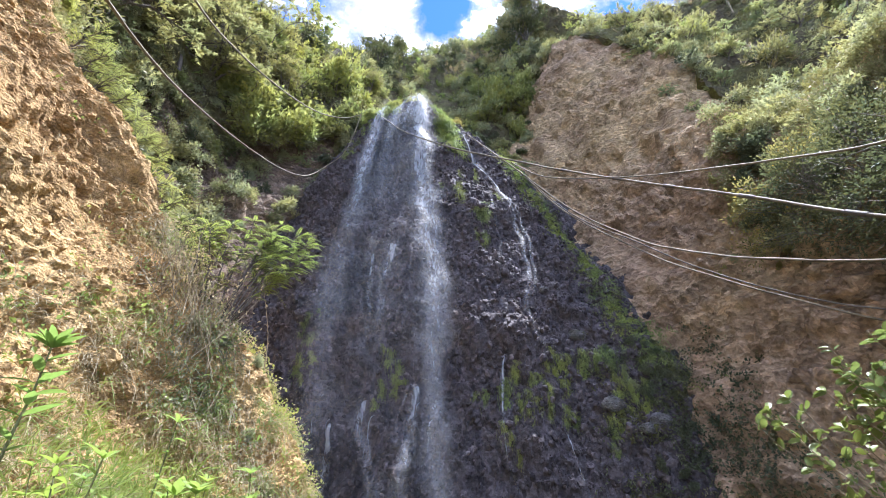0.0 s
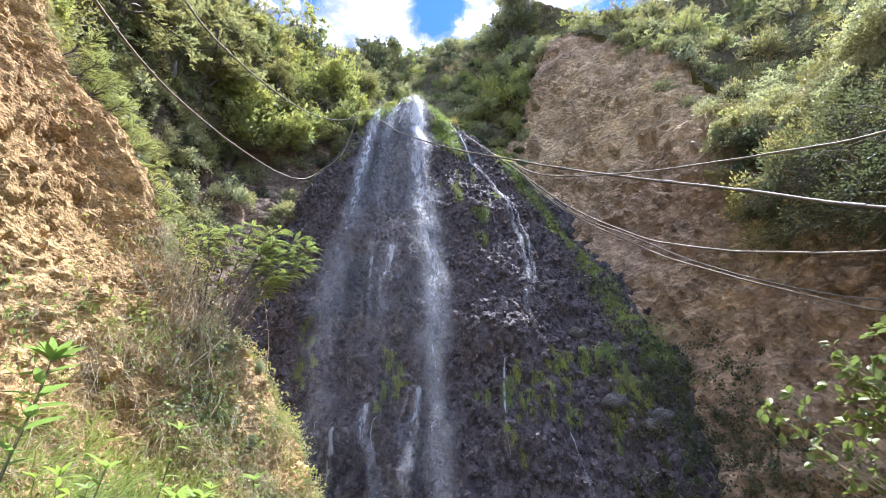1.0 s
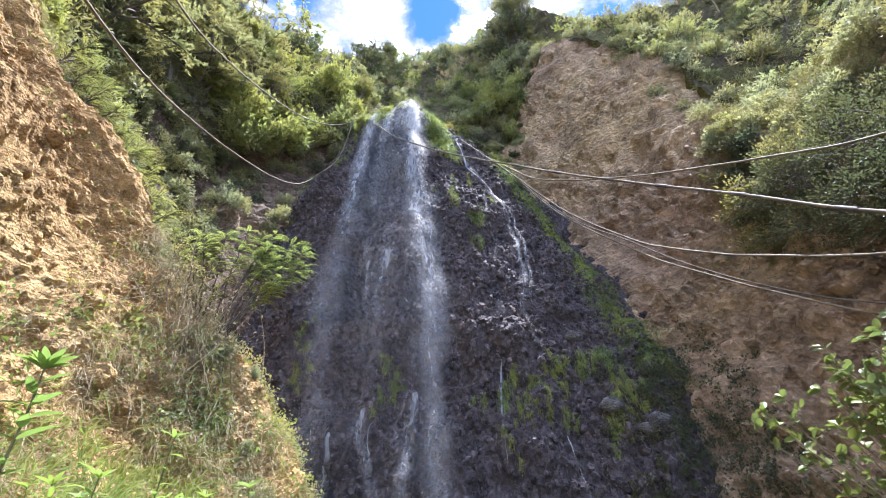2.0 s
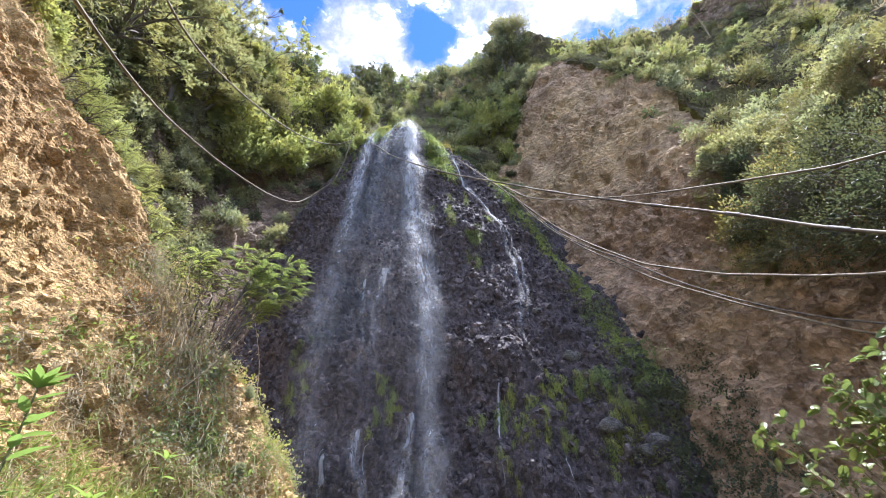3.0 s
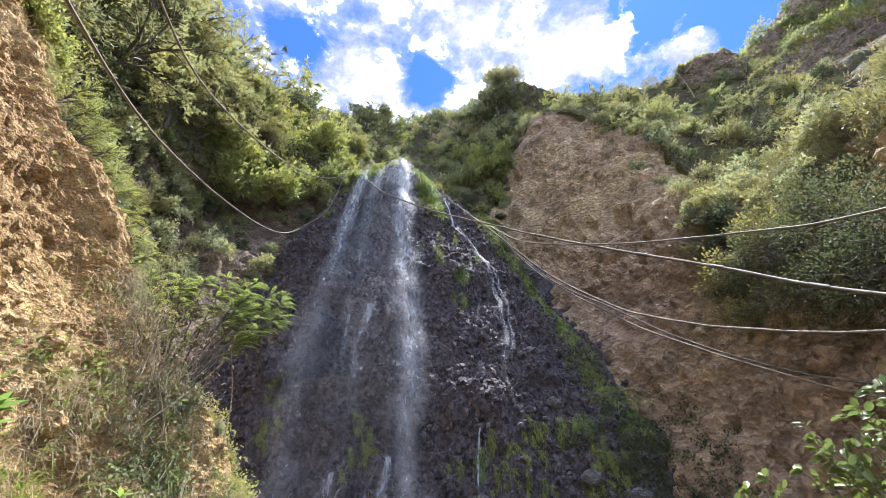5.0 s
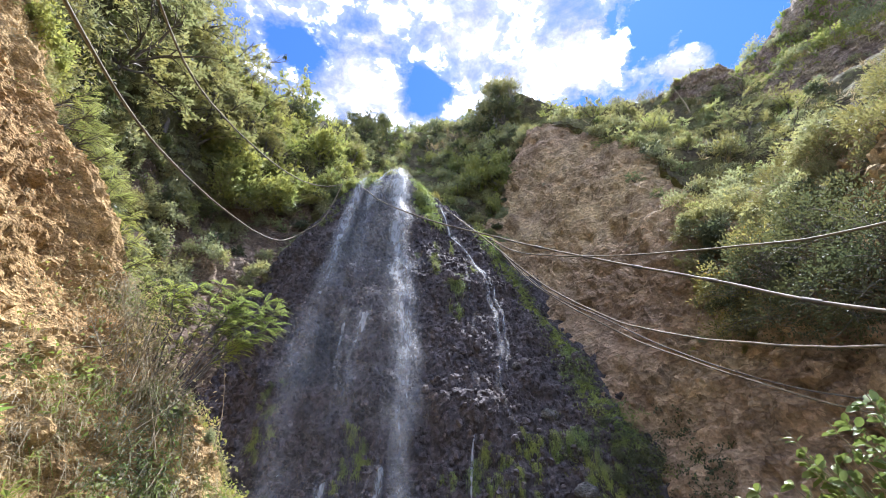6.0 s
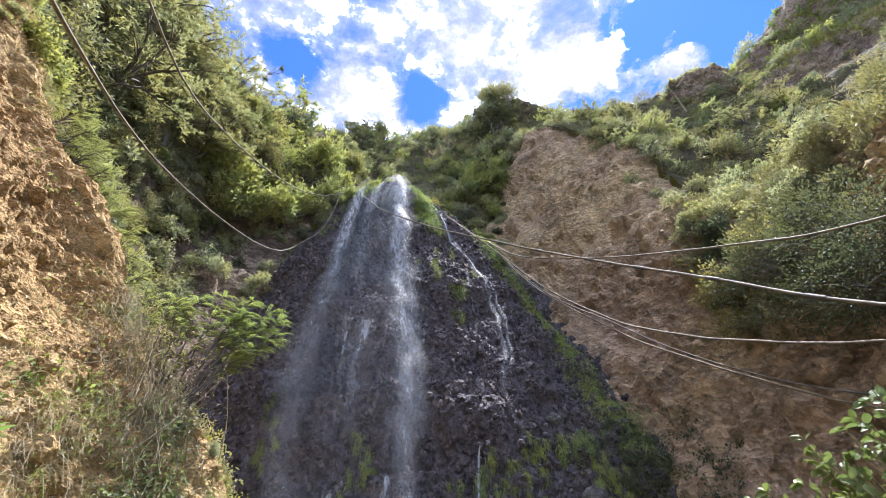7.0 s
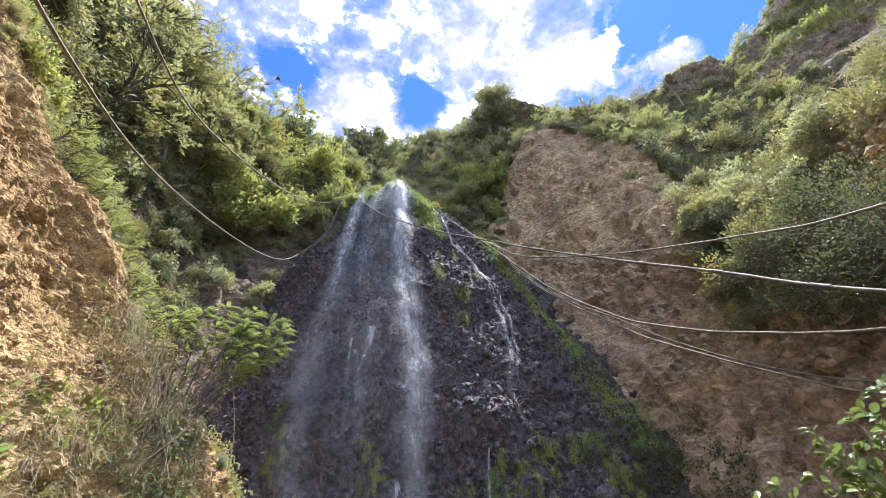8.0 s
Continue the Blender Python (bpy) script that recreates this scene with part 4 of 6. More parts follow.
scatter(CLIFF_G, CLIFF_N, 24, 1142, GOLD + GREY[:1], 0.3, 0.6, lambda p: (np.abs(p[:, 1] - 12.2) < 0.9) * (p[:, 2] > 7.0) * (p[:, 2] < 11.5), 0.7, 0.3)
scatter(RIGHT_G[:34], RIGHT_N[:34], 70, 1112, OLIVE + GREY * 2 + DARK, 0.5, 0.95, lambda p: (p[:, 1] > 6) * 1.0, 0.5, 0.3, "rim of the earth cliff")
scatter(BACK_G[:34], BACK_N[:34], 50, 1062, DARK + LIME + GREY * 2, 0.45, 0.85, None, 0.5, 0.3, "slope above the fall")
scatter(LEFT_G[:30], LEFT_N[:30], 60, 1012, DARK + GREY + OLIVE, 0.4, 0.8, lambda p: (p[:, 1] > 5) * 1.0, 0.6, 0.3, "rim of the recess")
scatter(FAR_G, FAR_N, 110, 115, GOLD + LIME * 2 + GREY * 2, 0.8, 1.9, lambda p: (p[:, 2] < 74) * (p[:, 0] < 54) * (p[:, 1] > 6) * (0.25 + smooth(-0.1, 0.3, vnoise(p * 0.15, 90))), 0.3, 0.4, "high far cliff")
scatter(FAR_G[93:98], FAR_N[93:98], 9, 1151, TREE, 0.7, 1.3, lambda p: (p[:, 1] > 20) * 1.0, 0.1, 0.5)
# foot of the rock face and the earth cliff
scatter(FACE_G, FACE_N, 46, 116, DARK * 3 + GREY, 0.12, 0.28, lambda p: (p[:, 2] < 5.8) * (p[:, 2] > 0.8) * (p[:, 0] > 4.9 - 0.2 * (2 - p[:, 2])) * 1.0, 0.6, 0.4, "foot of the rock face", 0.7)
scatter(RIGHT_G, RIGHT_N, 90, 1111, OLIVE + GREY + DARK, 0.4, 0.75, lambda p: (vnoise(p * 0.35, 97) > -0.2) * (p[:, 2] < 38) * (p[:, 1] > 9) * (p[:, 1] < 32) * (p[:, 0] < 26) * 1.0, 0.4, 0.3, "slope above the earth cliff")
scatter(BACK_G, BACK_N, 70, 1061, DARK * 2 + OLIVE + GREY, 0.45, 0.85, lambda p: (p[:, 2] < 44) * (p[:, 1] < 34) * 1.0, 0.4, 0.3, "slope above the fall")
scatter(LEFT_G, LEFT_N, 100, 1011, OLIVE * 2 + DARK + GREY * 2, 0.4, 0.75, lambda p: (p[:, 1] > 3) * (p[:, 2] < 30) * 1.0, 0.5, 0.3, "hillside left of the fall")
# bushes and creepers on the earth bank
scatter(BANK_G, BANK_N, 70, 118, LIME + GREY * 2 + OLIVE * 2, 0.22, 0.5, lambda p: smooth(7.9, 9.2, p[:, 2] + 0.35 * (p[:, 1] - 3.5)) * (p[:, 1] > 0) * (p[:, 1] < 7), 0.5, 0.4)
scatter(BANK_G, BANK_N, 30, 119, GREY + OLIVE, 0.1, 0.24, lambda p: (p[:, 1] > 5.6) * (p[:, 1] < 7.6) * (p[:, 0] > -4) * (p[:, 2] < 4.6) * (p[:, 2] > 0.8) * 1.0, 0.7, 0.5)
join_scrub()
for spare in FEATHERY + SUNNY + BROAD + PALE + BROWN + OLIVE + DARK + LIME + GREY + GOLD + TREE:
    if spare not in USED:
        for ob in (*spare.children, spare):
            bpy.data.objects.remove(ob)


def grass(name, label, g, n, count, seed, mat, low, high, width, droop, keep=None, out=0.5, category="grass", lift=0.6, tuft=14):
    rng = np.random.default_rng(seed)
    p, m = spots(g, n, count, rng, keep)
    # blades stand in tufts
    hub = rng.integers(0, max(count // tuft, 1), count)
    p = p[hub] + rng.normal(size=(count, 3)) * 0.05
    m = m[hub]
    way = m * out + rng.normal(size=(count, 3)) * 0.45 + (0, 0, lift)
    length = rng.uniform(low, high, count) * rng.uniform(0.6, 1.2, count)
    v, f = blade_strips(p - m * 0.03, way, length, np.full(count, width) * rng.uniform(0.6, 1.3, count), rng.uniform(0.4, 1.2, count) * droop, rng)
    tagged(new(name, mesh_of(name, v, f, mat, smooth=False)), label, category, kind="stuff")


def bank_cover(p):
    """How thickly the bank is overgrown: the foot and the nose more, the upper wall hardly."""
    low = smooth(4.3, 2.4, p[:, 2] - 0.55 * (p[:, 1] - 3.5) + 1.2 * vnoise(p * 0.9, 81)) * (p[:, 2] < 7)
    clump = smooth(-0.05, 0.35, vnoise(p * 1.6, 82) + 0.5 * vnoise(p * 4.1, 84))
    return 0.03 + low * (0.12 + clump) + 0.5 * smooth(6.4, 8.0, p[:, 2] + vnoise(p * 0.9, 81)) * clump


grass("dry_grass", "straw-coloured dry grass hanging from the earth bank", BANK_G, BANK_N, 24000, 201, L_DRY, 0.1, 0.36, 0.007, 1.1, lambda p: bank_cover(p) * (p[:, 1] > 0.3) * smooth(7.0, 4.5, p[:, 1] + 0.2))
grass("green_grass", "fresh green grass at the foot of the bank", BANK_G, BANK_N, 16000, 202, L_GRASS, 0.15, 0.45, 0.009, 0.5, lambda p: smooth(2.4, 1.4, p[:, 2]) * (p[:, 2] > 0.6) * (p[:, 1] > 0.6) * (p[:, 1] < 5.5))
grass("green_tufts", "thin green tufts scattered over the earth bank", BANK_G, BANK_N, 9000, 203, L_GRASS, 0.12, 0.4, 0.01, 0.8, lambda p: bank_cover(p) * (p[:, 1] > 0.6))


def nose_keep(p):
    return (0.08 + smooth(-0.15, 0.3, vnoise(p * 1.7, 89))) * smooth(4.2, 5.4, p[:, 1]) * (p[:, 1] < 8) * (p[:, 2] < 5.2) * (p[:, 2] > 0.3) * (p[:, 0] > -5)


grass("hanging_grass", "long dry grass and roots hanging from the nose of the bank", BANK_G, BANK_N, 12000, 210, L_DRY, 0.12, 0.42, 0.008, 1.3, nose_keep, 0.5, "grass", -0.1)
grass("hanging_grass", "fresh green stalks hanging from the nose of the bank", BANK_G, BANK_N, 4500, 211, L_GRASS, 0.12, 0.4, 0.008, 1.0, nose_keep, 0.6, "grass", 0.1)


def creeper(name, label, count, seed, mat, keep, low, high, depth, g=BANK_G, n=BANK_N):
    """Loose leaves of creepers hanging in front of the bank."""
    rng = np.random.default_rng(seed)
    p, m = spots(g, n, count, rng, keep)
    hub = rng.integers(0, count // 9, count)
    at = p[hub] + m[hub] * rng.uniform(0, depth, (count, 1)) + rng.normal(size=(count, 3)) * max(0.07, depth * 0.4)
    size = rng.uniform(low, high, count)
    v, f = leaf_quads(at, rng.normal(size=(count, 3)) + (0, 0, -0.5), rng.normal(size=(count, 3)) + (0.3, -0.4, 0.8), size, size * 0.6)
    tagged(new(name, mesh_of(name, v, f, mat, smooth=False)), label, "creeper", kind="stuff")


creeper("creeper", "dry curled creeper leaves on the nose of the bank", 9000, 2121, L_DRY, nose_keep, 0.025, 0.06, 0.12)
creeper("creeper", "tangled grey-green creeper leaves on the nose of the bank", 3500, 212, L_GREY, nose_keep, 0.025, 0.06, 0.14)
creeper("creeper", "fresh green creeper leaves on the bank", 6000, 213, L_LIME, lambda p: nose_keep(p) * (vnoise(p * 1.5, 87) > 0.0), 0.03, 0.07, 0.14)
creeper("low_herbs", "low green herbs scattered over the bank", 7000, 214, L_GRASS, lambda p: bank_cover(p) * (p[:, 1] > 0.5) * (vnoise(p * 1.2, 88) > 0.1), 0.03, 0.08, 0.15)


def foot_keep(p):
    """The foot of the earth cliff beside the rock, where dark leaves also stand in for shade."""
    return smooth(0.8, -0.8, p[:, 2] - 1.6 - 1.1 * (p[:, 1] - 9.6)) * (p[:, 0] > 5.6) * (p[:, 1] < 13.6) * (p[:, 2] > 0.4) * smooth(-0.9, 0.5, vnoise(p * 1.1, 98))


# Low plants, spread dark over the foot to imitate its shade as well.
creeper("creeper", "dark creeper leaves that also stand in for shade on the foot of the earth cliff", 6000, 215, L_DARK, foot_keep, 0.05, 0.12, 0.16, CLIFF_G, CLIFF_N)
creeper("creeper", "small olive leaves on the foot of the earth cliff", 1500, 216, L_OLIVE, foot_keep, 0.04, 0.09, 0.2, CLIFF_G, CLIFF_N)
creeper("creeper", "dark leafy plants on the lower rock face", 7000, 217, L_DARK, lambda p: smooth(6.0, 4.6, p[:, 2]) * (p[:, 2] > 0.6) * smooth(3.6, 5.4, p[:, 0]) * smooth(-0.2, 0.3, vnoise(p * 1.3, 99)), 0.05, 0.11, 0.18, FACE_G, FACE_N)


def strip_keep(p):
    """A belt of grass where the rock face meets the earth cliff."""
    edge = np.interp(p[:, 2], [1.5, 2.9, 5.0, 7.0, 10.8, 11.8, 16], [6.6, 6.5, 6.35, 5.9, 5.4, 5.2, 3.5])
    return np.exp(-((p[:, 0] - edge) / 0.44) ** 2) * smooth(3.6, 5.4, p[:, 2]) * (p[:, 2] < 17)


grass("grass_belt", "green grass belt along the edge of the rock face", FACE_G, FACE_N, 34000, 204, L_BELT, 0.1, 0.26, 0.016, 1.1, strip_keep, 0.5, "grass", 0.6, 5)
grass("grass_belt", "green grass on the foot of the earth cliff beside the rock", CLIFF_G, CLIFF_N, 9000, 2041, L_BELT, 0.1, 0.34, 0.02, 0.9,
      lambda p: strip_keep(p - (0.2, 0, 0)) * (p[:, 2] < 9), 0.5, "grass", 0.6, 5)
grass("lip_grass", "bright grass round the lip of the fall", FACE_G, FACE_N, 8000, 205, L_BELT, 0.2, 0.55, 0.03, 0.9,
      lambda p: (np.abs(p[:, 0] + 0.05) < 0.42) * (p[:, 2] > 17.3) * 1.0 + (np.abs(p[:, 0] + 3.5) < 0.8) * (p[:, 2] > 19.6))
grass("lip_mound", "olive and brown grass mound beside the lip of the fall", FACE_G, FACE_N, 7000, 2051, L_RIM, 0.25, 0.6, 0.035, 0.9,
      lambda p: (np.abs(p[:, 0] + 3.3) < 0.75) * (p[:, 2] > 20.0) * (p[:, 1] < 21.5) * 1.0)
grass("lip_mound", "bright green grass curtain hanging beside the lip of the fall", FACE_G, FACE_N, 8000, 2052, L_BELT, 0.25, 0.6, 0.03, 1.3,
      lambda p: np.exp(-((p[:, 0] - np.interp(p[:, 2], [16.5, 19, 21, 22], [0.75, 0.25, -0.25, -0.6])) / 0.28) ** 2) * (p[:, 2] > 16.5) * (p[:, 1] < 21.5), 0.5, "grass", 0.2)
grass("slope_grass", "dry tussock grass between the shrubs", RIGHT_G, RIGHT_N, 9000, 206, L_DRY, 0.4, 0.9, 0.05, 0.6, lambda p: (p[:, 0] < 36) * (p[:, 1] > 0) * (p[:, 1] < 33) * 1.0)
grass("slope_grass", "dry and green tussock grass between the shrubs", LEFT_G, LEFT_N, 7000, 207, L_GRASS, 0.3, 0.8, 0.05, 0.6, lambda p: (p[:, 2] < 38) * (p[:, 1] > 2) * 1.0)
grass("slope_grass", "tussock grass on the slope above the fall", BACK_G, BACK_N, 5000, 208, L_GRASS, 0.4, 0.9, 0.06, 0.6, lambda p: (p[:, 1] < 40) * 1.0)
grass("slope_grass", "yellow-green tussock grass on the far cliff", FAR_G, FAR_N, 5000, 2081, L_GRASS, 0.7, 1.5, 0.16, 0.6, lambda p: (p[:, 2] < 80) * (p[:, 0] < 56) * (p[:, 1] > 4) * smooth(-0.1, 0.35, vnoise(p * 0.12, 91)))
def far_ridge(p):
    """The grassy ridge that climbs across the far cliff."""
    crest = np.interp(p[:, 1], [12, 17, 21, 24, 26.5], [39.4, 41.0, 42.4, 42.6, 42.2])
    return (np.exp(-((p[:, 2] - crest - 0.6) / 1.5) ** 2) + 0.2 * (p[:, 2] > 43) * (vnoise(p * 0.3, 92) > 0.1)) * (p[:, 1] > 8) * (p[:, 0] < 50)


grass("slope_grass", "pale green tall grass along the far ridge", FAR_G, FAR_N, 9000, 2082, L_BRIGHT, 0.4, 0.8, 0.1, 0.5, far_ridge, 0.5, "grass", 0.6, 6)
grass("slope_grass", "dry tall grass along the far ridge", FAR_G, FAR_N, 7000, 2083, L_DRY, 0.4, 0.8, 0.1, 0.5, far_ridge, 0.5, "grass", 0.6, 6)
grass("cliff_tufts", "sparse dry tufts on the earth cliff", CLIFF_G, CLIFF_N, 3500, 209, L_DRY, 0.15, 0.4, 0.02, 1.2, lambda p: (vnoise(p * 0.5, 83) > 0.35) * (p[:, 1] > 3) * 1.0)


def moss_tuft(seed):
    """Weeping tuft of moss and fine grass, about half a metre tall."""
    rng = np.random.default_rng(seed)
    c = 210
    root = np.stack([rng.normal(size=c) * 0.09 * (1 + rng.uniform(size=c)), rng.normal(size=c) * 0.04, rng.uniform(-0.55, 0.3, c)], 1)
    root[:, 0] += 0.08 * np.sin(root[:, 2] * 9 + seed)
    way = np.stack([rng.normal(size=c) * 0.5, -np.abs(rng.normal(size=c)) * 0.6 - 0.2, rng.uniform(-0.3, 0.6, c)], 1)
    v, f = blade_strips(root, way, rng.uniform(0.1, 0.3, c), np.full(c, 0.016), rng.uniform(1.0, 2.2, c), rng)
    return mesh_of("moss_tuft", v, f, L_MOSS, smooth=False)


def face_point(x, z):
    """The rock face's surface at a place across and a height."""
    flat = FACE_G.reshape(-1, 3)
    return flat[np.argmin((flat[:, 0] - x) ** 2 + (flat[:, 2] - z) ** 2)]


MOSS = [moss_tuft(s) for s in (1, 2, 3, 4)]
MOSS_AT = [(-1.4, 5.3, 0.6), (-1.4, 4.6, 0.7), (-1.35, 4.0, 0.5), (0.96, 3.9, 0.5), (2.05, 3.9, 0.6), (2.15, 3.3, 0.7), (1.95, 2.9, 0.5), (2.5, 4.6, 0.6), (3.7, 5.2, 0.6),
           (3.85, 4.3, 0.8), (3.6, 3.5, 0.6), (4.6, 5.2, 0.7), (5.1, 4.8, 0.8), (5.3, 4.2, 0.7), (4.75, 3.2, 0.7), (4.9, 2.6, 0.6), (-4.5, 6.6, 0.6), (-4.5, 5.4, 0.8),
           (-4.3, 4.7, 0.6), (0.5, 13.6, 0.9), (0.8, 12.6, 0.8), (1.8, 11.6, 0.9), (1.6, 10.8, 0.7), (2.4, 13.2, 0.8), (1.2, 14.6, 0.7), (5.6, 3.4, 0.6), (3.3, 4.9, 0.7), (4.2, 4.9, 0.8), (4.3, 4.2, 0.7), (5.0, 5.5, 0.7), (5.5, 5.0, 0.7), (2.2, 4.3, 0.6), (2.3, 3.7, 0.7), (4.9, 3.8, 0.7), (3.0, 4.0, 0.6),
           (-3.1, 21.0, 0.9), (-3.5, 20.4, 0.9), (-0.6, 21.2, 0.9), (-0.35, 20.3, 0.9), (-0.15, 19.2, 0.8), (0.1, 18.0, 0.8), (0.3, 17.0, 0.7), (-4.3, 19.2, 0.9), (-4.6, 18.0, 0.9), (-4.6, 16.8, 0.8)]
rng_moss = np.random.default_rng(301)
for x, z, s in MOSS_AT:
    for k in range(3):
        q = face_point(x + 0.25 * rng_moss.normal(), z + 0.28 * rng_moss.normal())
        ob = tagged(new("moss_tuft", MOSS[rng_moss.integers(4)]), "yellow-green moss hanging on the wet rock", "moss", "moss on the rock face")
        ob.matrix_basis = Matrix.Translation(Vector(q) - Vector((0, 0.05, 0))) @ Matrix.Diagonal((s * rng_moss.uniform(0.5, 0.9), s * 0.8, s * rng_moss.uniform(0.7, 1.3), 1))


# ---- loose clods and stones stuck in the earth walls ----
def clod_shape(seed):
    rng = np.random.default_rng(seed)
    bm = bmesh.new()
    bmesh.ops.create_icosphere(bm, subdivisions=1, radius=1.0)
    v = np.array([x.co for x in bm.verts]) * rng.uniform(0.7, 1.25, (len(bm.verts), 1))
    f = np.array([[x.index for x in t.verts] for t in bm.faces])
    bm.free()
    return v, f


CLODS = [clod_shape(s) for s in range(6)]


def clods(label, g, n, count, seed, low, high, mat, keep, parent):
    rng = np.random.default_rng(seed)
    p, m = spots(g, n, count, rng, keep)
    pieces = []
    for q, w in zip(p, m):
        v, f = CLODS[rng.integers(6)]
        size = low + (high - low) * rng.uniform() ** 3
        turn = np.array(Euler(rng.uniform(0, 6.28, 3)).to_matrix())
        pieces.append((v * (1, rng.uniform(0.6, 1), rng.uniform(0.5, 0.9)) * size @ turn.T + q - w * size * 0.2, f))
    ob = child("clods", mesh_of("clods", *joined(pieces), mat, smooth=False), parent, label)
    ob["kind"] = "stuff"


clods("small earth clods and stones", BANK_G, BANK_N, 2400, 701, 0.015, 0.09, M_BANK, lambda p: (p[:, 1] > 1) * (p[:, 1] < 7) * (p[:, 2] > 1) * (p[:, 2] < 9.5) * 1.0, BANK)
clods("earth clods and stones", CLIFF_G, CLIFF_N, 2400, 702, 0.05, 0.26, M_CLIFF, lambda p: (p[:, 1] > 3) * (p[:, 2] < 31) * (0.1 + smooth(-0.1, 0.4, vnoise(p * 0.3, 21))), CLIFF)
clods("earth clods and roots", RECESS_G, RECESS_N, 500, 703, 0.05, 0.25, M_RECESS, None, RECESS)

# ---- the waterfall ----
W_DENSE = water_material("white_water", 0.18, 9.0, 0.72)
W_VEIL = water_material("water_veil", 0.1, 7.0, 0.22)
W_SOFT = water_material("soft_water", 0.17, 8.0, 0.6)
W_MIST = water_material("water_mist", 0.25, 2.0, 0.03)


def depth_table():
    """The rock face's nearest depth over a fine grid of places across and heights."""
    flat = FACE_G.reshape(-1, 3)
    table = np.full((200, 260), 99.0)
    i, j = np.clip(((flat[:, 0] + 9) * 10).astype(int), 0, 199), np.clip(((flat[:, 2] + 1) * 10).astype(int), 0, 259)
    np.minimum.at(table, (i, j), flat[:, 1])
    for _ in range(30):
        hole = table > 98
        pad = np.pad(table, 1, mode="edge")
        near = np.minimum(np.minimum(pad[:-2, 1:-1], pad[2:, 1:-1]), np.minimum(pad[1:-1, :-2], pad[1:-1, 2:]))
        table[hole] = near[hole]
    return table


DEPTH = depth_table()


def face_depth(x, z):
    return DEPTH[np.clip(((x + 9) * 10).astype(int), 0, 199), np.clip(((z + 1) * 10).astype(int), 0, 259)]


def stream(name, path, mat, off, parent, count=70, across=9, ripple=0.05, wander=0.0):
    """A ribbon of falling water: path of (x, height, half width); it leaves the rock at ledges and falls free."""
    p = spline(path, count)
    bend = np.stack([p[:, 0], p[:, 1] * 0.9, p[:, 1] * 0], 1)
    p[:, 0] += 0.25 * p[:, 2] * vnoise(bend * (1, 2.2, 1), 93)
    p[:, 0] += wander * (vnoise(bend * (1, 1.3, 1), 95) + 0.5 * vnoise(bend * (1, 3.4, 1), 96))
    p[:, 2] *= 1 + 0.35 * vnoise(bend * (1, 1.6, 1), 94)
    u = np.linspace(-1, 1, across)
    x = p[:, 0:1] + p[:, 2:3] * u[None]
    z = np.repeat(p[:, 1:2], across, 1)
    y = face_depth(x.ravel(), z.ravel()).reshape(x.shape)
    for _ in range(6):
        y = np.minimum(y, np.concatenate([y[:1], (y[:-2] + y[1:-1] + y[2:]) / 3, y[-1:]]))
    k = np.ones(7) / 7
    pad = np.pad(y, ((3, 3), (0, 0)), mode="edge")
    y = np.stack([np.convolve(pad[:, c], k, "valid") for c in range(across)], 1) - off - 0.15 * off * (1 - u[None] ** 2)
    g = np.stack([x, y, z], -1).reshape(-1, 3)
    g[:, 1] += ripple * vnoise(g * (3, 3, 0.8), 91)
    uv = np.stack(np.meshgrid(np.linspace(0, 1, across), np.linspace(0, 1, count)), -1).reshape(-1, 2)
    return child(name, mesh_of(name, g, grid_faces(count, across), mat, uvs=uv), parent)


FALL = tagged(new("waterfall"), "tall white waterfall spreading over dark basalt", "waterfall")
MAIN = [(-1.45, 22.1, 0.26), (-1.22, 19.5, 0.34), (-1.05, 16, 0.4), (-0.8, 12.5, 0.45), (-0.42, 9.6, 0.36), (-0.3, 7.4, 0.38), (-0.22, 4.2, 0.28), (-0.15, 1.4, 0.3), (-0.1, 0.1, 0.34)]
LEFT = [(-3.25, 21.0, 0.12), (-3.4, 19.8, 0.2), (-3.6, 17.5, 0.36), (-3.75, 13.5, 0.45), (-3.8, 10.0, 0.5), (-3.85, 8.6, 0.55), (-3.7, 5.6, 0.6), (-3.65, 3.0, 0.7), (-3.5, 0.1, 0.9)]
stream("main_stream", [(x, z, w * 1.65) for x, z, w in MAIN], W_DENSE, 0.35, FALL, 70, 13)
stream("main_stream", [(x - 0.05, z, w * 2.7) for x, z, w in MAIN], W_VEIL, 0.6, FALL)
stream("side_stream", [(x + 0.15, z, w * 2.0) for x, z, w in LEFT], W_VEIL, 0.3, FALL)
stream("side_stream", [(x + 0.05, z, w * 1.15) for x, z, w in LEFT], W_SOFT, 0.4, FALL)
stream("veil", [(-1.8, 21.2, 0.3), (-2.1, 19.0, 1.0), (-2.3, 15, 1.7), (-2.2, 9.7, 2.1), (-2.1, 5.5, 2.3), (-2.0, 1, 2.6)], W_VEIL, 0.25, FALL, 70, 17)
stream("mist", [(-2.0, 20.5, 1.6), (-2.4, 15, 2.2), (-2.5, 9.7, 2.8), (-2.7, 4.5, 3.1), (-2.7, 0.3, 3.6)], W_MIST, 0.9, FALL, 50, 17)
stream("lip_foam", [(-1.35, 22.2, 0.2), (-1.3, 21.3, 0.26), (-1.2, 19.6, 0.3), (-1.1, 17.0, 0.34)], W_DENSE, 0.5, FALL, 60, 11)
stream("lip_foam", [(-1.7, 22.2, 0.14), (-2.0, 21.5, 0.16), (-2.35, 20.6, 0.2), (-2.55, 19.3, 0.3), (-2.65, 17.5, 0.4)], W_DENSE, 0.35, FALL, 60, 9)
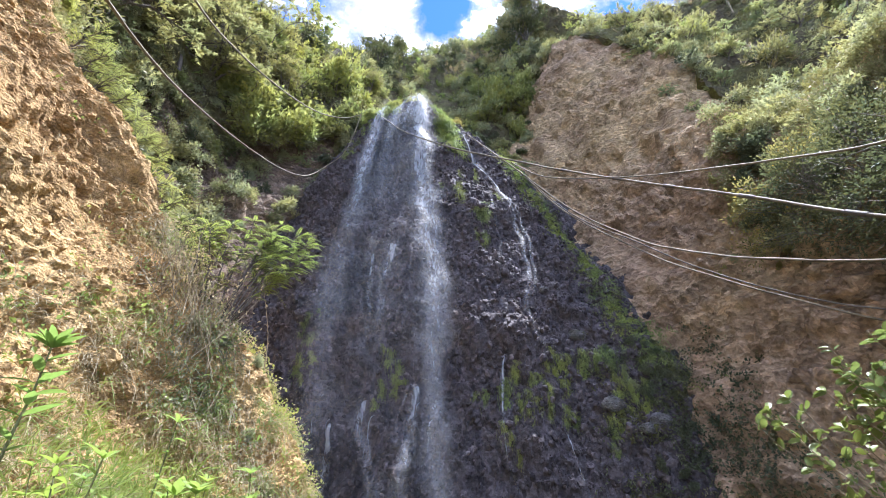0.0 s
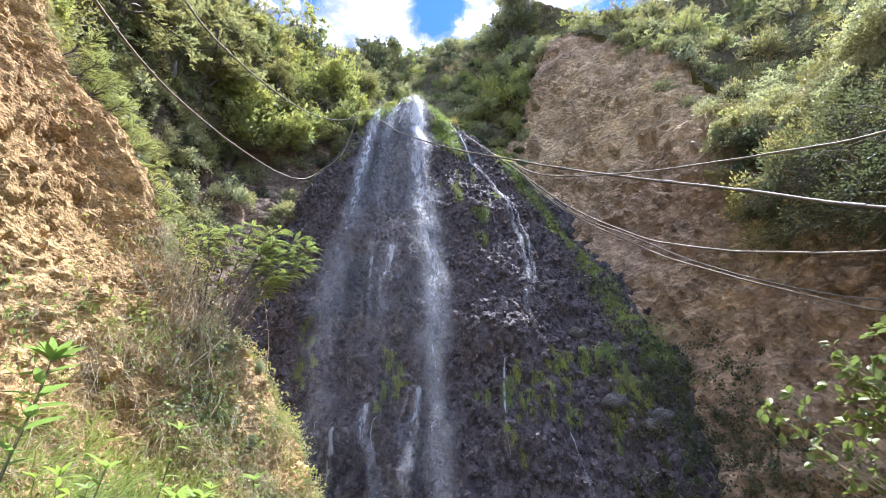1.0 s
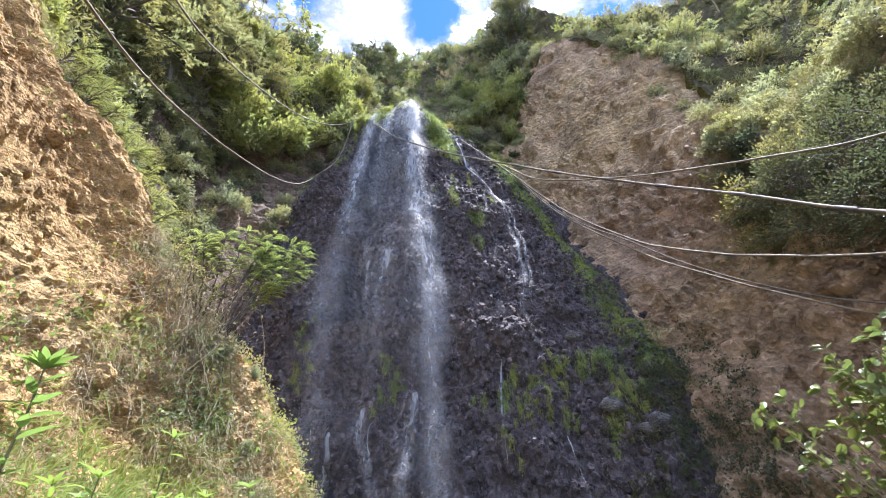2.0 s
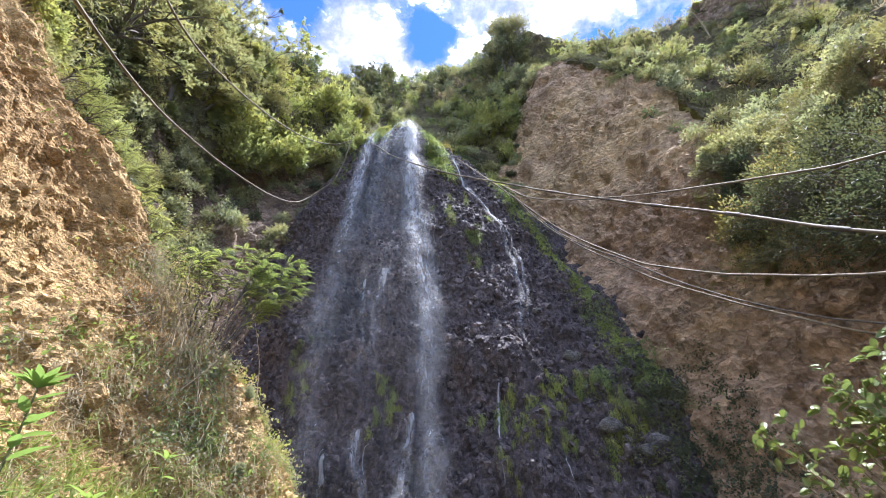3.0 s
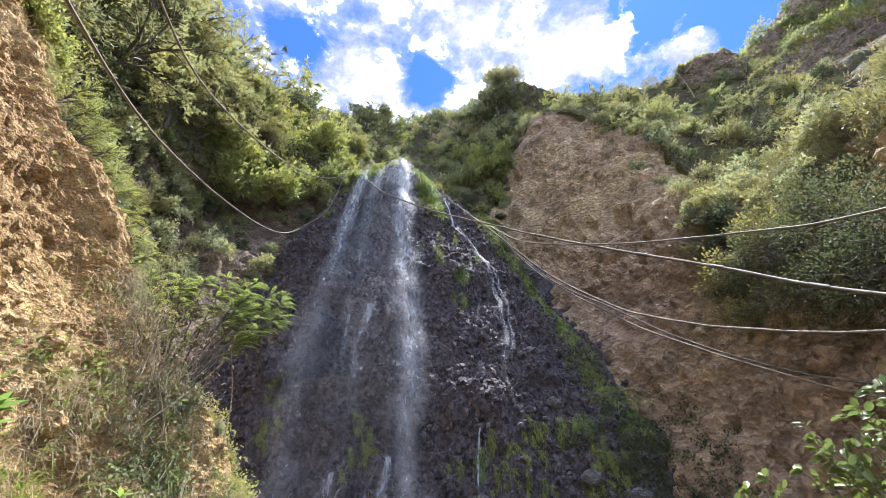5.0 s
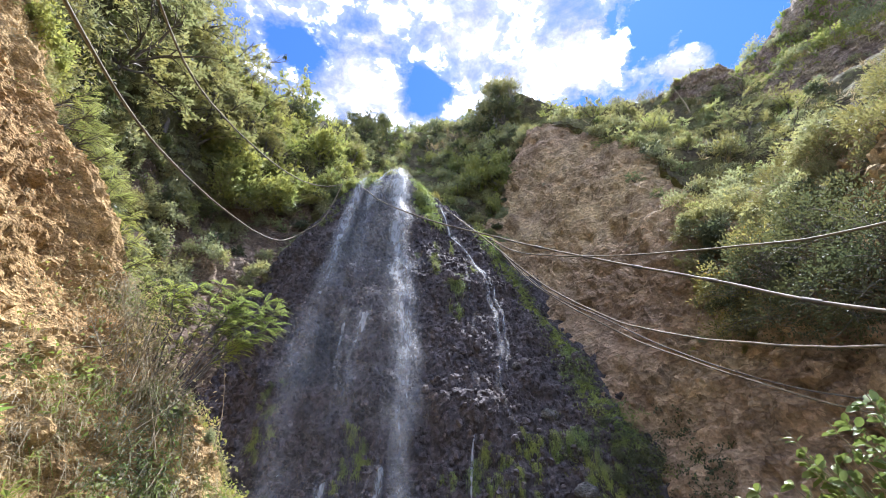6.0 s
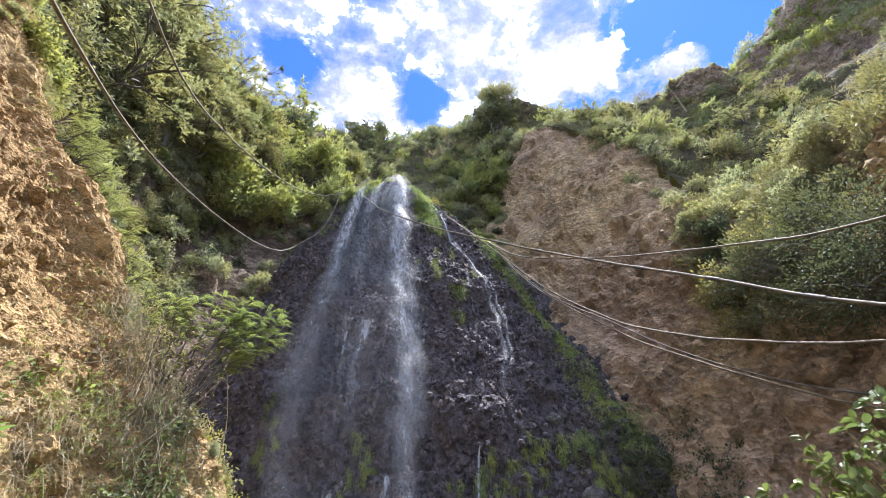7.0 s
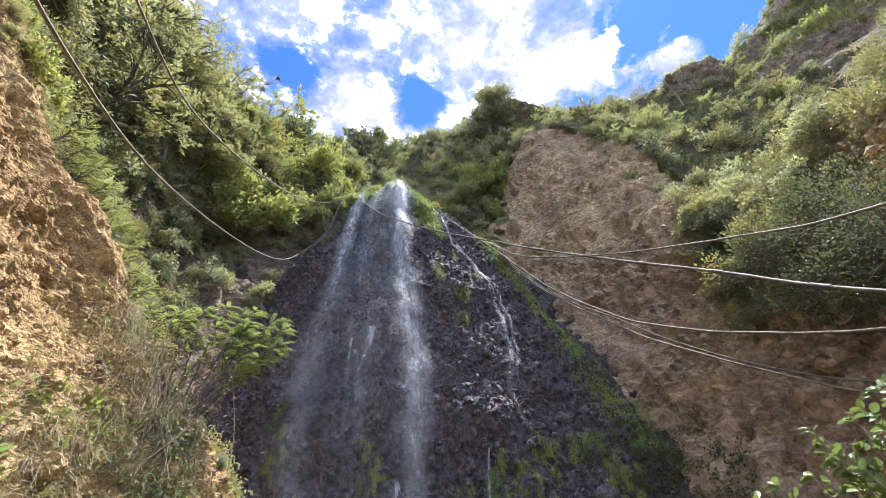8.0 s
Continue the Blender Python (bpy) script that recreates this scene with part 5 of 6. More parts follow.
stream("lip_foam", [(-1.6, 22.1, 0.08), (-1.75, 21.2, 0.1), (-1.9, 20.0, 0.18), (-2.0, 18.4, 0.3)], W_SOFT, 0.3, FALL, 50, 9)
stream("veil", [(-1.75, 20.8, 0.3), (-2.05, 19.0, 0.9), (-2.3, 16, 1.4), (-2.3, 12, 1.6)], W_VEIL, 0.45, FALL, 50, 15)
stream("thread", [(-2.55, 9.3, 0.16), (-2.5, 8.3, 0.18), (-2.35, 6.8, 0.16), (-2.25, 5.0, 0.14)], W_SOFT, 0.2, FALL, 70, 9, 0.05, 0.12)
stream("thread", [(-1.95, 9.7, 0.25), (-1.9, 9.0, 0.28), (-2.0, 7.9, 0.2), (-2.05, 5.6, 0.14)], W_DENSE, 0.15, FALL, 70, 9, 0.05, 0.12)
stream("thread", [(-2.3, 9.8, 0.9), (-2.3, 9.3, 1.3), (-2.4, 8.2, 1.5), (-2.4, 6.5, 1.6)], W_VEIL, 0.3, FALL, 60, 17)
stream("thread", [(-2.2, 3.9, 0.1), (-2.25, 3.2, 0.22), (-2.0, 2.2, 0.28), (-1.7, 1.2, 0.4)], W_DENSE, 0.2, FALL, 60, 9, 0.05, 0.1)
stream("thread", [(-0.72, 4.3, 0.15), (-0.8, 3.5, 0.2), (-0.95, 2.4, 0.22), (-1.0, 1.0, 0.25)], W_DENSE, 0.2, FALL, 60, 9, 0.05, 0.1)
stream("thread", [(-3.0, 3.2, 0.12), (-3.1, 2.2, 0.2), (-3.1, 0.9, 0.3)], W_DENSE, 0.2, FALL, 60, 9, 0.05, 0.1)
stream("side_stream", [(-1.9, 22.0, 0.14), (-2.25, 20.9, 0.2), (-2.6, 19.6, 0.3), (-2.75, 17, 0.4), (-2.8, 13, 0.5)], W_SOFT, 0.35, FALL, 60, 9)
rng_thread = np.random.default_rng(650)
for x, z in ((-3.5, 3.9), (-3.15, 3.2), (-2.4, 3.9), (-2.0, 3.3), (-1.0, 4.2), (-0.7, 3.7), (-0.4, 3.2), (-2.75, 9.6), (-2.5, 9.7), (-2.1, 9.8), (-1.7, 9.9), (-1.0, 9.8), (-0.2, 9.9)):
    w, fall, drift = rng_thread.uniform(0.025, 0.06), rng_thread.uniform(1.2, 2.4), rng_thread.normal() * 0.12
    stream("thread", [(x + 0.12, z + 0.1, w), (x, z - 0.1, w * 1.2), (x + drift, z - fall * 0.5, w), (x + drift * 1.5, z - fall, w * 2.2)], W_SOFT, 0.14, FALL, 50, 7, 0.04, 0.11)
RILL = tagged(new("waterfall"), "thin side rill running down the basalt beside the main fall", "waterfall")
stream("thread", [(x, z, w * 0.7) for x, z, w in [(0.75, 19.2, 0.06), (1.45, 16.4, 0.12), (1.6, 15.6, 0.15), (2.5, 14.1, 0.16), (2.95, 12.0, 0.14), (3.1, 9.5, 0.14), (3.0, 7.9, 0.18), (2.6, 6.6, 0.3)]], W_DENSE, 0.12, RILL, 120, 9, 0.05, 0.08)
stream("thread", [(x, z, w * 0.7) for x, z, w in [(0.7, 19.4, 0.12), (1.45, 16.4, 0.22), (2.3, 14.2, 0.28), (2.85, 12.0, 0.28), (3.05, 9.5, 0.26), (2.95, 7.6, 0.4)]], W_VEIL, 0.2, RILL, 100, 9, 0.05, 0.08)
stream("thread", [(x, z, w * 0.7) for x, z, w in [(2.6, 13.8, 0.1), (3.2, 12.0, 0.1), (3.35, 10.0, 0.12), (3.3, 8.4, 0.12), (3.1, 7.4, 0.1)]], W_SOFT, 0.12, RILL, 90, 9, 0.05, 0.08)
stream("thread", [(x, z, w * 0.7) for x, z, w in [(2.3, 14.2, 0.08), (2.1, 12.6, 0.1), (2.2, 10.6, 0.12), (2.1, 8.4, 0.1), (1.9, 6.6, 0.12)]], W_VEIL, 0.1, RILL, 90, 9, 0.05, 0.08)
stream("thread", [(x, z, w * 0.7) for x, z, w in [(1.75, 5.2, 0.07), (1.66, 4.2, 0.09), (1.6, 3.0, 0.07), (1.65, 2.2, 0.08), (1.85, 1.4, 0.07)]], W_DENSE, 0.1, RILL, 90, 9, 0.05, 0.08)
stream("thread", [(x, z, w * 0.7) for x, z, w in [(2.9, 7.2, 0.2), (2.85, 6.0, 0.12), (3.3, 5.0, 0.06), (3.3, 3.6, 0.06)]], W_VEIL, 0.1, RILL, 80)
stream("thread", [(x, z, w * 0.7) for x, z, w in [(3.3, 3.0, 0.06), (3.4, 2.2, 0.06), (3.6, 1.2, 0.06)]], W_DENSE, 0.1, RILL, 60)


# ---- loose stones of the rock face ----
def stone_mesh(seed):
    rng = np.random.default_rng(seed)
    bm = bmesh.new()
    bmesh.ops.create_icosphere(bm, subdivisions=1, radius=1.0)
    for v in bm.verts:
        v.co = Vector(np.clip(np.array(v.co) * rng.uniform(0.75, 1.3), -0.72, 0.72)) * 1.3
    me = bpy.data.meshes.new("stone")
    bm.to_mesh(me)
    bm.free()
    me.materials.append(M_STONE)
    return me


M_STONE = basalt_material("loose_basalt", 0.45, True)
STONES = [stone_mesh(s) for s in range(8)]
rng_stone = np.random.default_rng(401)


def stone_pose(p, n, rng, size):
    turn = Euler(rng.uniform(0, 6.28, 3)).to_matrix().to_4x4()
    return Matrix.Translation(Vector(p + n * size * 0.45)) @ turn @ Matrix.Diagonal((size, size * rng.uniform(0.6, 1), size * rng.uniform(0.5, 0.9), 1))


P, N = spots(FACE_G, FACE_N, 300, rng_stone, lambda p: (p[:, 2] > 0.8) * (p[:, 2] < 14) * (p[:, 0] > -0.5) * (p[:, 0] < 6.5) * 1.0)
for p, n in zip(P, N):
    ob = child("stone", STONES[rng_stone.integers(8)], FACE)
    ob.matrix_basis = stone_pose(p, n, rng_stone, 0.035 + 0.12 * rng_stone.uniform() ** 2.5)
P, N = spots(FACE_G, FACE_N, 6500, rng_stone, lambda p: (p[:, 2] > 0.5) * (p[:, 2] < 20) * 1.0)
base = np.array([v.co for v in STONES[0].vertices])
tris = np.array([list(f.vertices) for f in STONES[0].polygons])
pieces = []
for p, n in zip(P, N):
    m = np.array(stone_pose(p, n, rng_stone, 0.028 + 0.085 * rng_stone.uniform() ** 2))
    pieces.append((base @ m[:3, :3].T + m[:3, 3], tris))
rubble = child("rubble", mesh_of("rubble", *joined(pieces), M_STONE, smooth=False), FACE)
rubble["kind"] = "stuff"

# ---- plants close to the camera ----
def broad_leaf(length, width, curl, fold=0.25, cells_long=5, oval=False):
    """One leaf along +y with a folded midrib and a drooping tip."""
    s = np.linspace(0, 1, cells_long + 1)
    w = width * np.sin(np.pi * s ** 0.75) ** 0.8
    if oval:
        w = width * np.sqrt(np.clip(1 - (2 * s - 1) ** 2, 0, 1))
    w[0], w[-1] = width * 0.06, width * 0.02
    rows = []
    for k, t in enumerate(s):
        z = -curl * length * t * t
        rows.append([(-w[k] / 2, t * length, z + fold * w[k] / 2), (0, t * length, z), (w[k] / 2, t * length, z + fold * w[k] / 2)])
    return np.array(rows).reshape(-1, 3), grid_faces(cells_long + 1, 3)


def oriented(v, at, way, face):
    way = np.asarray(way, float) / np.linalg.norm(way)
    side = np.cross(way, face)
    side /= max(np.linalg.norm(side), 1e-6)
    up = np.cross(side, way)
    return v @ np.stack([side, way, up]) + at


L_HERB = leaf_material("herb_leaves", (0.14, 0.22, 0.06), (0.29, 0.38, 0.13), 0.5, 0.4)
L_OVAL = leaf_material("oval_leaves", (0.07, 0.11, 0.04), (0.22, 0.27, 0.11), 0.32, 0.4)
M_STEM = bark_material("green_stem", (0.08, 0.08, 0.03), (0.2, 0.2, 0.08))
M_TWIG = bark_material("pale_twig", (0.16, 0.12, 0.07), (0.34, 0.28, 0.18))


def leafy_stem(name, label, points, radius, first, step, leaf, width, seed, mat, stem_mat, whorl=2, tip=7, curl=0.25, category="plant"):
    """A stem with leaves along it and a rosette at the tip; every leaf is a part."""
    rng = np.random.default_rng(seed)
    p = spline(points, 40)
    top = new(name, mesh_of("stem", *tube(p, np.linspace(radius, radius * 0.35, 40), 7), stem_mat))
    tagged(top, label, category)
    at = first
    turn = rng.uniform(0, 6.28)
    while at < 39:
        i = int(at)
        along = unit(p[min(i + 1, 39)] - p[i])
        for k in range(whorl if i < 37 else tip):
            a = turn + k * 6.283 / (whorl if i < 37 else tip) + rng.normal() * 0.2
            ref = np.cross(along, (0, 1, 0.1))
            ref /= np.linalg.norm(ref)
            out = np.cos(a) * ref + np.sin(a) * np.cross(along, ref)
            way = out + along * (0.35 if i < 37 else 0.8) + rng.normal(size=3) * 0.12
            size = leaf * rng.uniform(0.7, 1.15)
            v, f = broad_leaf(size, size * width, curl * rng.uniform(0.4, 1.4))
            child("leaf", mesh_of("leaf", oriented(v, p[i], way, along + rng.normal(size=3) * 0.15), f, mat), top)
        turn += 1.9
        at += step * rng.uniform(0.8, 1.2)
    return top


leafy_stem("leafy_plant", "tall fresh green herb with lance-shaped leaves", [(-1.2, 1.3, 0.0), (-1.23, 1.36, 1.2), (-1.26, 1.42, 1.68), (-1.27, 1.45, 1.88), (-1.287, 1.469, 2.03)],
           0.007, 20, 2.2, 0.1, 0.3, 501, L_HERB, M_STEM, 2, 8, 0.2)
leafy_stem("leafy_plant", "green herb with lance-shaped leaves among grass", [(-1.55, 2.0, 0.4), (-1.5, 2.1, 1.2), (-1.46, 2.15, 1.75)], 0.008, 16, 2.6, 0.1, 0.3, 502, L_HERB, M_STEM, 2, 8, 0.3)
leafy_stem("leafy_plant", "young green herb at the foot of the bank", [(-1.4, 2.6, 0.7), (-1.4, 2.64, 1.3), (-1.38, 2.66, 1.58)], 0.008, 14, 3.5, 0.15, 0.36, 503, L_HERB, M_STEM, 2, 6, 0.2)
leafy_stem("leafy_plant", "thin green herb with lance-shaped leaves", [(-1.75, 2.9, 0.6), (-1.7, 3.0, 1.5), (-1.66, 3.02, 2.0)], 0.008, 14, 2.6, 0.1, 0.3, 504, L_HERB, M_STEM, 2, 7, 0.3)
leafy_stem("leafy_plant", "green herb leaning from the grassy bench", [(-1.6, 2.3, 0.4), (-1.75, 2.35, 1.3), (-1.85, 2.4, 1.72)], 0.008, 14, 2.4, 0.1, 0.3, 505, L_HERB, M_STEM, 2, 7, 0.3)
leafy_stem("leafy_plant", "low green herb in tall grass", [(-1.2, 1.7, 0.4), (-1.25, 1.75, 1.1), (-1.3, 1.8, 1.5)], 0.008, 12, 2.4, 0.1, 0.32, 506, L_HERB, M_STEM, 2, 8, 0.3)


rng_herb = np.random.default_rng(520)
for k in range(16):
    x, y, z = rng_herb.uniform(-2.2, -1.1), rng_herb.uniform(1.7, 3.6), rng_herb.uniform(1.45, 1.75)
    leafy_stem("leafy_plant", "bright green herb in the grass at the foot of the bank", [(x, y, 0.5), (x + 0.03, y + 0.03, 1.1), (x + rng_herb.normal() * 0.06, y, z)], 0.006, 16, 2.2,
               rng_herb.uniform(0.07, 0.12), 0.34, 530 + k, L_HERB, M_STEM, 2, 7, 0.3)


def oval_bush():
    """The bush whose leafy twigs reach in: pale twigs, oval leaves with folded midribs."""
    rng = np.random.default_rng(510)
    top = tagged(new("leafy_bush"), "bush with oval glossy green leaves on pale twigs", "bush")
    foot = np.array([2.5, 1.5, 0.0])
    tips = [(1.34, 2.1, 1.87), (1.42, 2.05, 1.84), (1.5, 2.0, 1.93), (1.56, 1.92, 2.0), (1.62, 1.85, 1.97), (1.72, 1.8, 2.1), (1.6, 1.95, 1.8), (1.7, 1.9, 1.72),
            (1.75, 1.85, 1.9), (1.62, 1.64, 2.16), (1.85, 1.8, 1.85), (1.8, 1.95, 1.6), (1.95, 1.85, 2.0), (1.52, 2.05, 1.76)]
    mains = []
    for k in range(70):
        if k < len(tips):
            tip = np.array(tips[k]) + (0.12, 0.0, 0.06)
            knee = foot * 0.4 + tip * 0.6 + (0.15, 0, -0.14)
            start, line = foot, [foot, foot * 0.75 + knee * 0.25 + (0, 0, 0.5), knee, tip]
        else:
            main = mains[rng.integers(len(tips))]
            start = main[rng.integers(17, 25)]
            tip = main[29] + rng.normal(size=3) * (0.09, 0.08, 0.05)
            line = [start, start * 0.5 + tip * 0.5 + rng.normal(size=3) * 0.02, tip]
        p = spline(line, 30) + np.cumsum(rng.normal(size=(30, 3)), 0) * 0.0035
        mains.append(p)
        twig = child("twig", mesh_of("twig", *tube(p, np.linspace(0.009 if k < len(tips) else 0.004, 0.002, 30), 5), M_TWIG), top)
        for i in (range(22, 30) if k < len(tips) else range(12, 30, 3)):
            for _ in range(4 if i < 29 else 7):
                along = unit(p[min(i + 1, 29)] - p[i - 1])
                out = rng.normal(size=3) + (0, 0, 0.3)
                out -= along * (out @ along)
                way = unit(out) + along * rng.uniform(0.3, 1.0)
                size = rng.uniform(0.03, 0.056)
                v, f = broad_leaf(size, size * rng.uniform(0.48, 0.66), rng.uniform(0.0, 0.35), 0.35, 5, True)
                child("leaf", mesh_of("leaf", oriented(v, p[i] + rng.normal(size=3) * 0.006, way, np.array([0, -0.2, 1]) + rng.normal(size=3) * 0.6), f, L_OVAL), twig)
    return top


oval_bush()


def pinnate(rng, base, way, length, pairs, leaf, droop=0.35):
    """A feather-like spray: leaflets in pairs on a bending rib."""
    way = unit(way)
    s = np.linspace(0.08, 1, pairs)
    rib = base + way * (s * length)[:, None] - np.array([0, 0, 1.0]) * (droop * length * s * s)[:, None]
    side = unit(np.cross(way, (0, 0, 1.0)))
    at = np.repeat(rib, 2, 0)
    sign = np.tile([1.0, -1.0], pairs)[:, None]
    ways = sign * side + way * 0.6 + rng.normal(size=(len(at), 3)) * 0.15
    size = leaf * np.repeat(np.sin(np.pi * (0.12 + 0.8 * s)), 2)
    face = np.tile([0, 0, 1.0], (len(at), 1)) + rng.normal(size=(len(at), 3)) * 0.2
    return leaf_quads(at, ways, face, size, size * 0.36), tube(np.concatenate([[base], rib]), np.linspace(0.006, 0.002, pairs + 1), 3)


L_FERN = leaf_material("feather_leaves", (0.17, 0.22, 0.07), (0.35, 0.4, 0.15), 0.5, 0.5)


def feather_bush(name, label, foot, tips, seed, per, spray, leaf, pairs=11, category="bush", group="", level_out=1.0, mat=None, first=5):
    rng = np.random.default_rng(seed)
    top = tagged(new(name), label, category, group)
    stems, leaves, ribs = [], [], []
    foot = np.array(foot, float)
    for tip in tips:
        tip = np.array(tip, float)
        p = spline([foot, foot * 0.5 + tip * 0.5 + (0, 0, 0.12 * np.linalg.norm(tip - foot)), tip], 16) + rng.normal(size=(16, 3)) * 0.012
        stems.append(tube(p, np.linspace(0.017, 0.005, 16), 5))
        for k in range(per):
            i = rng.integers(first, 16)
            way = (unit(tip - foot) * 0.9 + rng.normal(size=3) * 0.75) * (1, 1, level_out) + (0.1, 0, 0.1)
            lf, rb = pinnate(rng, p[i], way, spray * rng.uniform(0.6, 1.2), pairs, leaf)
            leaves.append(lf)
            ribs.append(rb)
    child("wood", mesh_of("wood", *joined(stems + ribs), M_BRANCH), top)
    child("crown", mesh_of("crown", *joined(leaves), mat or L_FERN, smooth=False), top)
    return top


feather_bush("feathery_bush", "bright green feathery bush growing out of the earth bank", (-3.25, 6.0, 3.0),
             [(-2.3, 6.7, 5.2), (-2.25, 6.7, 4.95), (-2.45, 6.7, 5.4), (-2.75, 6.6, 5.55), (-3.1, 6.4, 5.5), (-2.5, 6.6, 4.75), (-2.6, 6.5, 4.5), (-2.9, 6.5, 5.1), (-2.7, 6.5, 4.95), (-3.35, 6.2, 5.4),
              (-2.75, 6.5, 5.25), (-3.6, 6.0, 5.2)], 601, 30, 0.34, 0.046, 14, level_out=0.3, first=9)
feather_bush("feathery_bush", "olive thin-leaved bush with bare brown stems on the earth bank", (-3.5, 5.8, 2.8),
             [(-3.9, 5.9, 4.9), (-3.6, 5.9, 5.1), (-3.3, 6.0, 4.9), (-3.1, 6.1, 4.6), (-3.8, 5.8, 4.5), (-3.5, 5.9, 4.6), (-3.0, 6.2, 4.9), (-3.2, 6.0, 4.3), (-3.7, 5.8, 4.1), (-4.1, 5.7, 4.7)],
             602, 16, 0.22, 0.04, 10, level_out=0.7, mat=L_RIM, first=7)
for k, (x, y, z) in enumerate([(-5.8, 4.7, 7.9), (-5.6, 4.8, 7.5), (-5.4, 4.95, 7.2), (-5.25, 5.1, 6.9), (-5.1, 5.25, 6.6), (-4.95, 5.4, 6.3), (-4.8, 5.55, 6.0), (-4.65, 5.7, 5.7), (-4.5, 5.85, 5.4), (-4.3, 6.0, 5.1), (-4.15, 6.1, 4.8)]):
    feather_bush("fern_clump", "green ferny clump on the rim of the earth bank", (x - 0.15, y + 0.15, z - 0.15),
                 [(x + 0.35, y + 0.3, z - 0.1), (x + 0.1, y + 0.35, z + 0.3), (x + 0.3, y + 0.1, z + 0.15), (x - 0.2, y + 0.5, z + 0.3)], 610 + k, 11, 0.38, 0.05, 11, "fern", "fern clumps on the bank", 1.0, L_RIM)


def twiggy_shrub(name, label, foot, seed, count, reach):
    """A half-dry shrub: many thin upright twigs with a few small leaves."""
    rng = np.random.default_rng(seed)
    top = tagged(new(name), label, "shrub")
    pieces, ends = [], []
    foot = np.array(foot, float)
    for k in range(count):
        tip = foot + rng.normal(size=3) * (0.2, 0.18, 0.15) * reach + (0.1, 0, reach * rng.uniform(0.4, 1.0))
        start = foot + rng.normal(size=3) * (0.25, 0.2, 0.1)
        p = spline([start, start * 0.5 + tip * 0.5 + rng.normal(size=3) * 0.06, tip], 9)
        pieces.append(tube(p, np.linspace(0.008, 0.002, 9), 4))
        ends += list(p[3:])
    ends = np.repeat(np.array(ends), 2, 0)
    at = ends + rng.normal(size=ends.shape) * 0.05
    size = rng.uniform(0.03, 0.07, len(at))
    child("wood", mesh_of("wood", *joined(pieces), M_TWIG), top)
    child("crown", mesh_of("crown", *leaf_quads(at, rng.normal(size=at.shape) + (0, 0, 0.3), rng.normal(size=at.shape) + (0, 0, 1), size, size * 0.4), L_DRY, smooth=False), top)


twiggy_shrub("dry_shrub", "half-dry twiggy shrub under the feathery bush", (-3.3, 5.7, 2.9), 630, 60, 1.6)
twiggy_shrub("dry_shrub", "brown tangle of thin dry twigs on the bank", (-3.7, 5.4, 3.6), 631, 50, 1.3)
twiggy_shrub("dry_shrub", "dry leaning twigs beside the rock face", (-3.1, 6.1, 2.4), 632, 40, 0.85)


def bare_snag():
    """A leafless tree top with a tuft of air plants, standing above the slope."""
    rng = np.random.default_rng(620)
    top = tagged(new("dead_tree"), "bare dead treetop with clumps of air plants", "tree")
    foot = np.array([-12.2, 20.8, 27.5])
    pieces = [tube(spline([foot, foot + (-0.3, 0, 3.8), foot + (-0.2, 0, 7.8)], 14), np.linspace(0.11, 0.03, 14), 6)]
    knots = []
    for way in ((0.9, 0, 0.9), (-0.5, 0.1, 0.8), (0.4, 0.1, 1.2), (1.3, 0, 0.5)):
        p = spline([foot + (-0.2, 0, 7.4), foot + (-0.2, 0, 7.4) + np.array(way) * 0.5 + (0, 0, -0.1), foot + (-0.2, 0, 7.4) + np.array(way)], 8)
        pieces.append(tube(p, np.linspace(0.035, 0.012, 8), 5))
        knots.append(p[-1])
    child("wood", mesh_of("wood", *joined(pieces), M_BARK), top)
    for q in knots[:2] + [foot + (-0.25, 0, 6.8)]:
        c = 70
        v, f = blade_strips(q + rng.normal(size=(c, 3)) * 0.06, rng.normal(size=(c, 3)), rng.uniform(0.15, 0.35, c), np.full(c, 0.05), np.full(c, 0.3), rng)
        child("air_plant", mesh_of("air_plant", v, f, L_DARK, smooth=False), top, "dark spiky air plant")


bare_snag()

# a rocky knoll on the skyline and a leaning dead pole on the far slope
KNOLL, KNOLL_G, KNOLL_N = land("rocky_knoll", [
    [(21.8, 23.9, 35.6), (23.8, 22.0, 34.9), (25.7, 20.9, 34.2), (27.9, 21.8, 33.8)],
    [(22.1, 23.2, 37.8), (23.9, 21.3, 37.3), (25.7, 20.4, 36.7), (27.5, 21.2, 36.0)],
    [(22.7, 22.5, 38.9), (24.3, 21.2, 38.6), (25.9, 20.6, 38.0), (27.4, 21.1, 37.2)],
    [(24.3, 25.2, 39.2), (26.1, 24.3, 39.0), (27.9, 23.9, 38.3), (29.2, 24.3, 37.4)],
], 60, 70, lambda p: 0.35 * fbm(p, 0.7, 4, 0.6, 141), M_FAR, "bare brown rock knoll with a grassy cap")
grass("knoll_grass", "short yellow-green grass on the knoll", KNOLL_G, KNOLL_N, 2500, 2084, L_BRIGHT, 0.25, 0.5, 0.06, 0.5, lambda p: smooth(37.7, 38.5, p[:, 2] + 0.14 * (p[:, 0] - 24.5)), 0.4, "grass", 0.6, 5)
tagged(new("dead_tree", mesh_of("dead_tree", *tube(spline([(21.2, 21.2, 32.4), (21.0, 21.1, 34.0), (20.5, 21.0, 35.8)], 12), np.linspace(0.07, 0.03, 12), 6), M_TWIG)),
       "bleached bare trunk leaning on the slope", "dead tree")


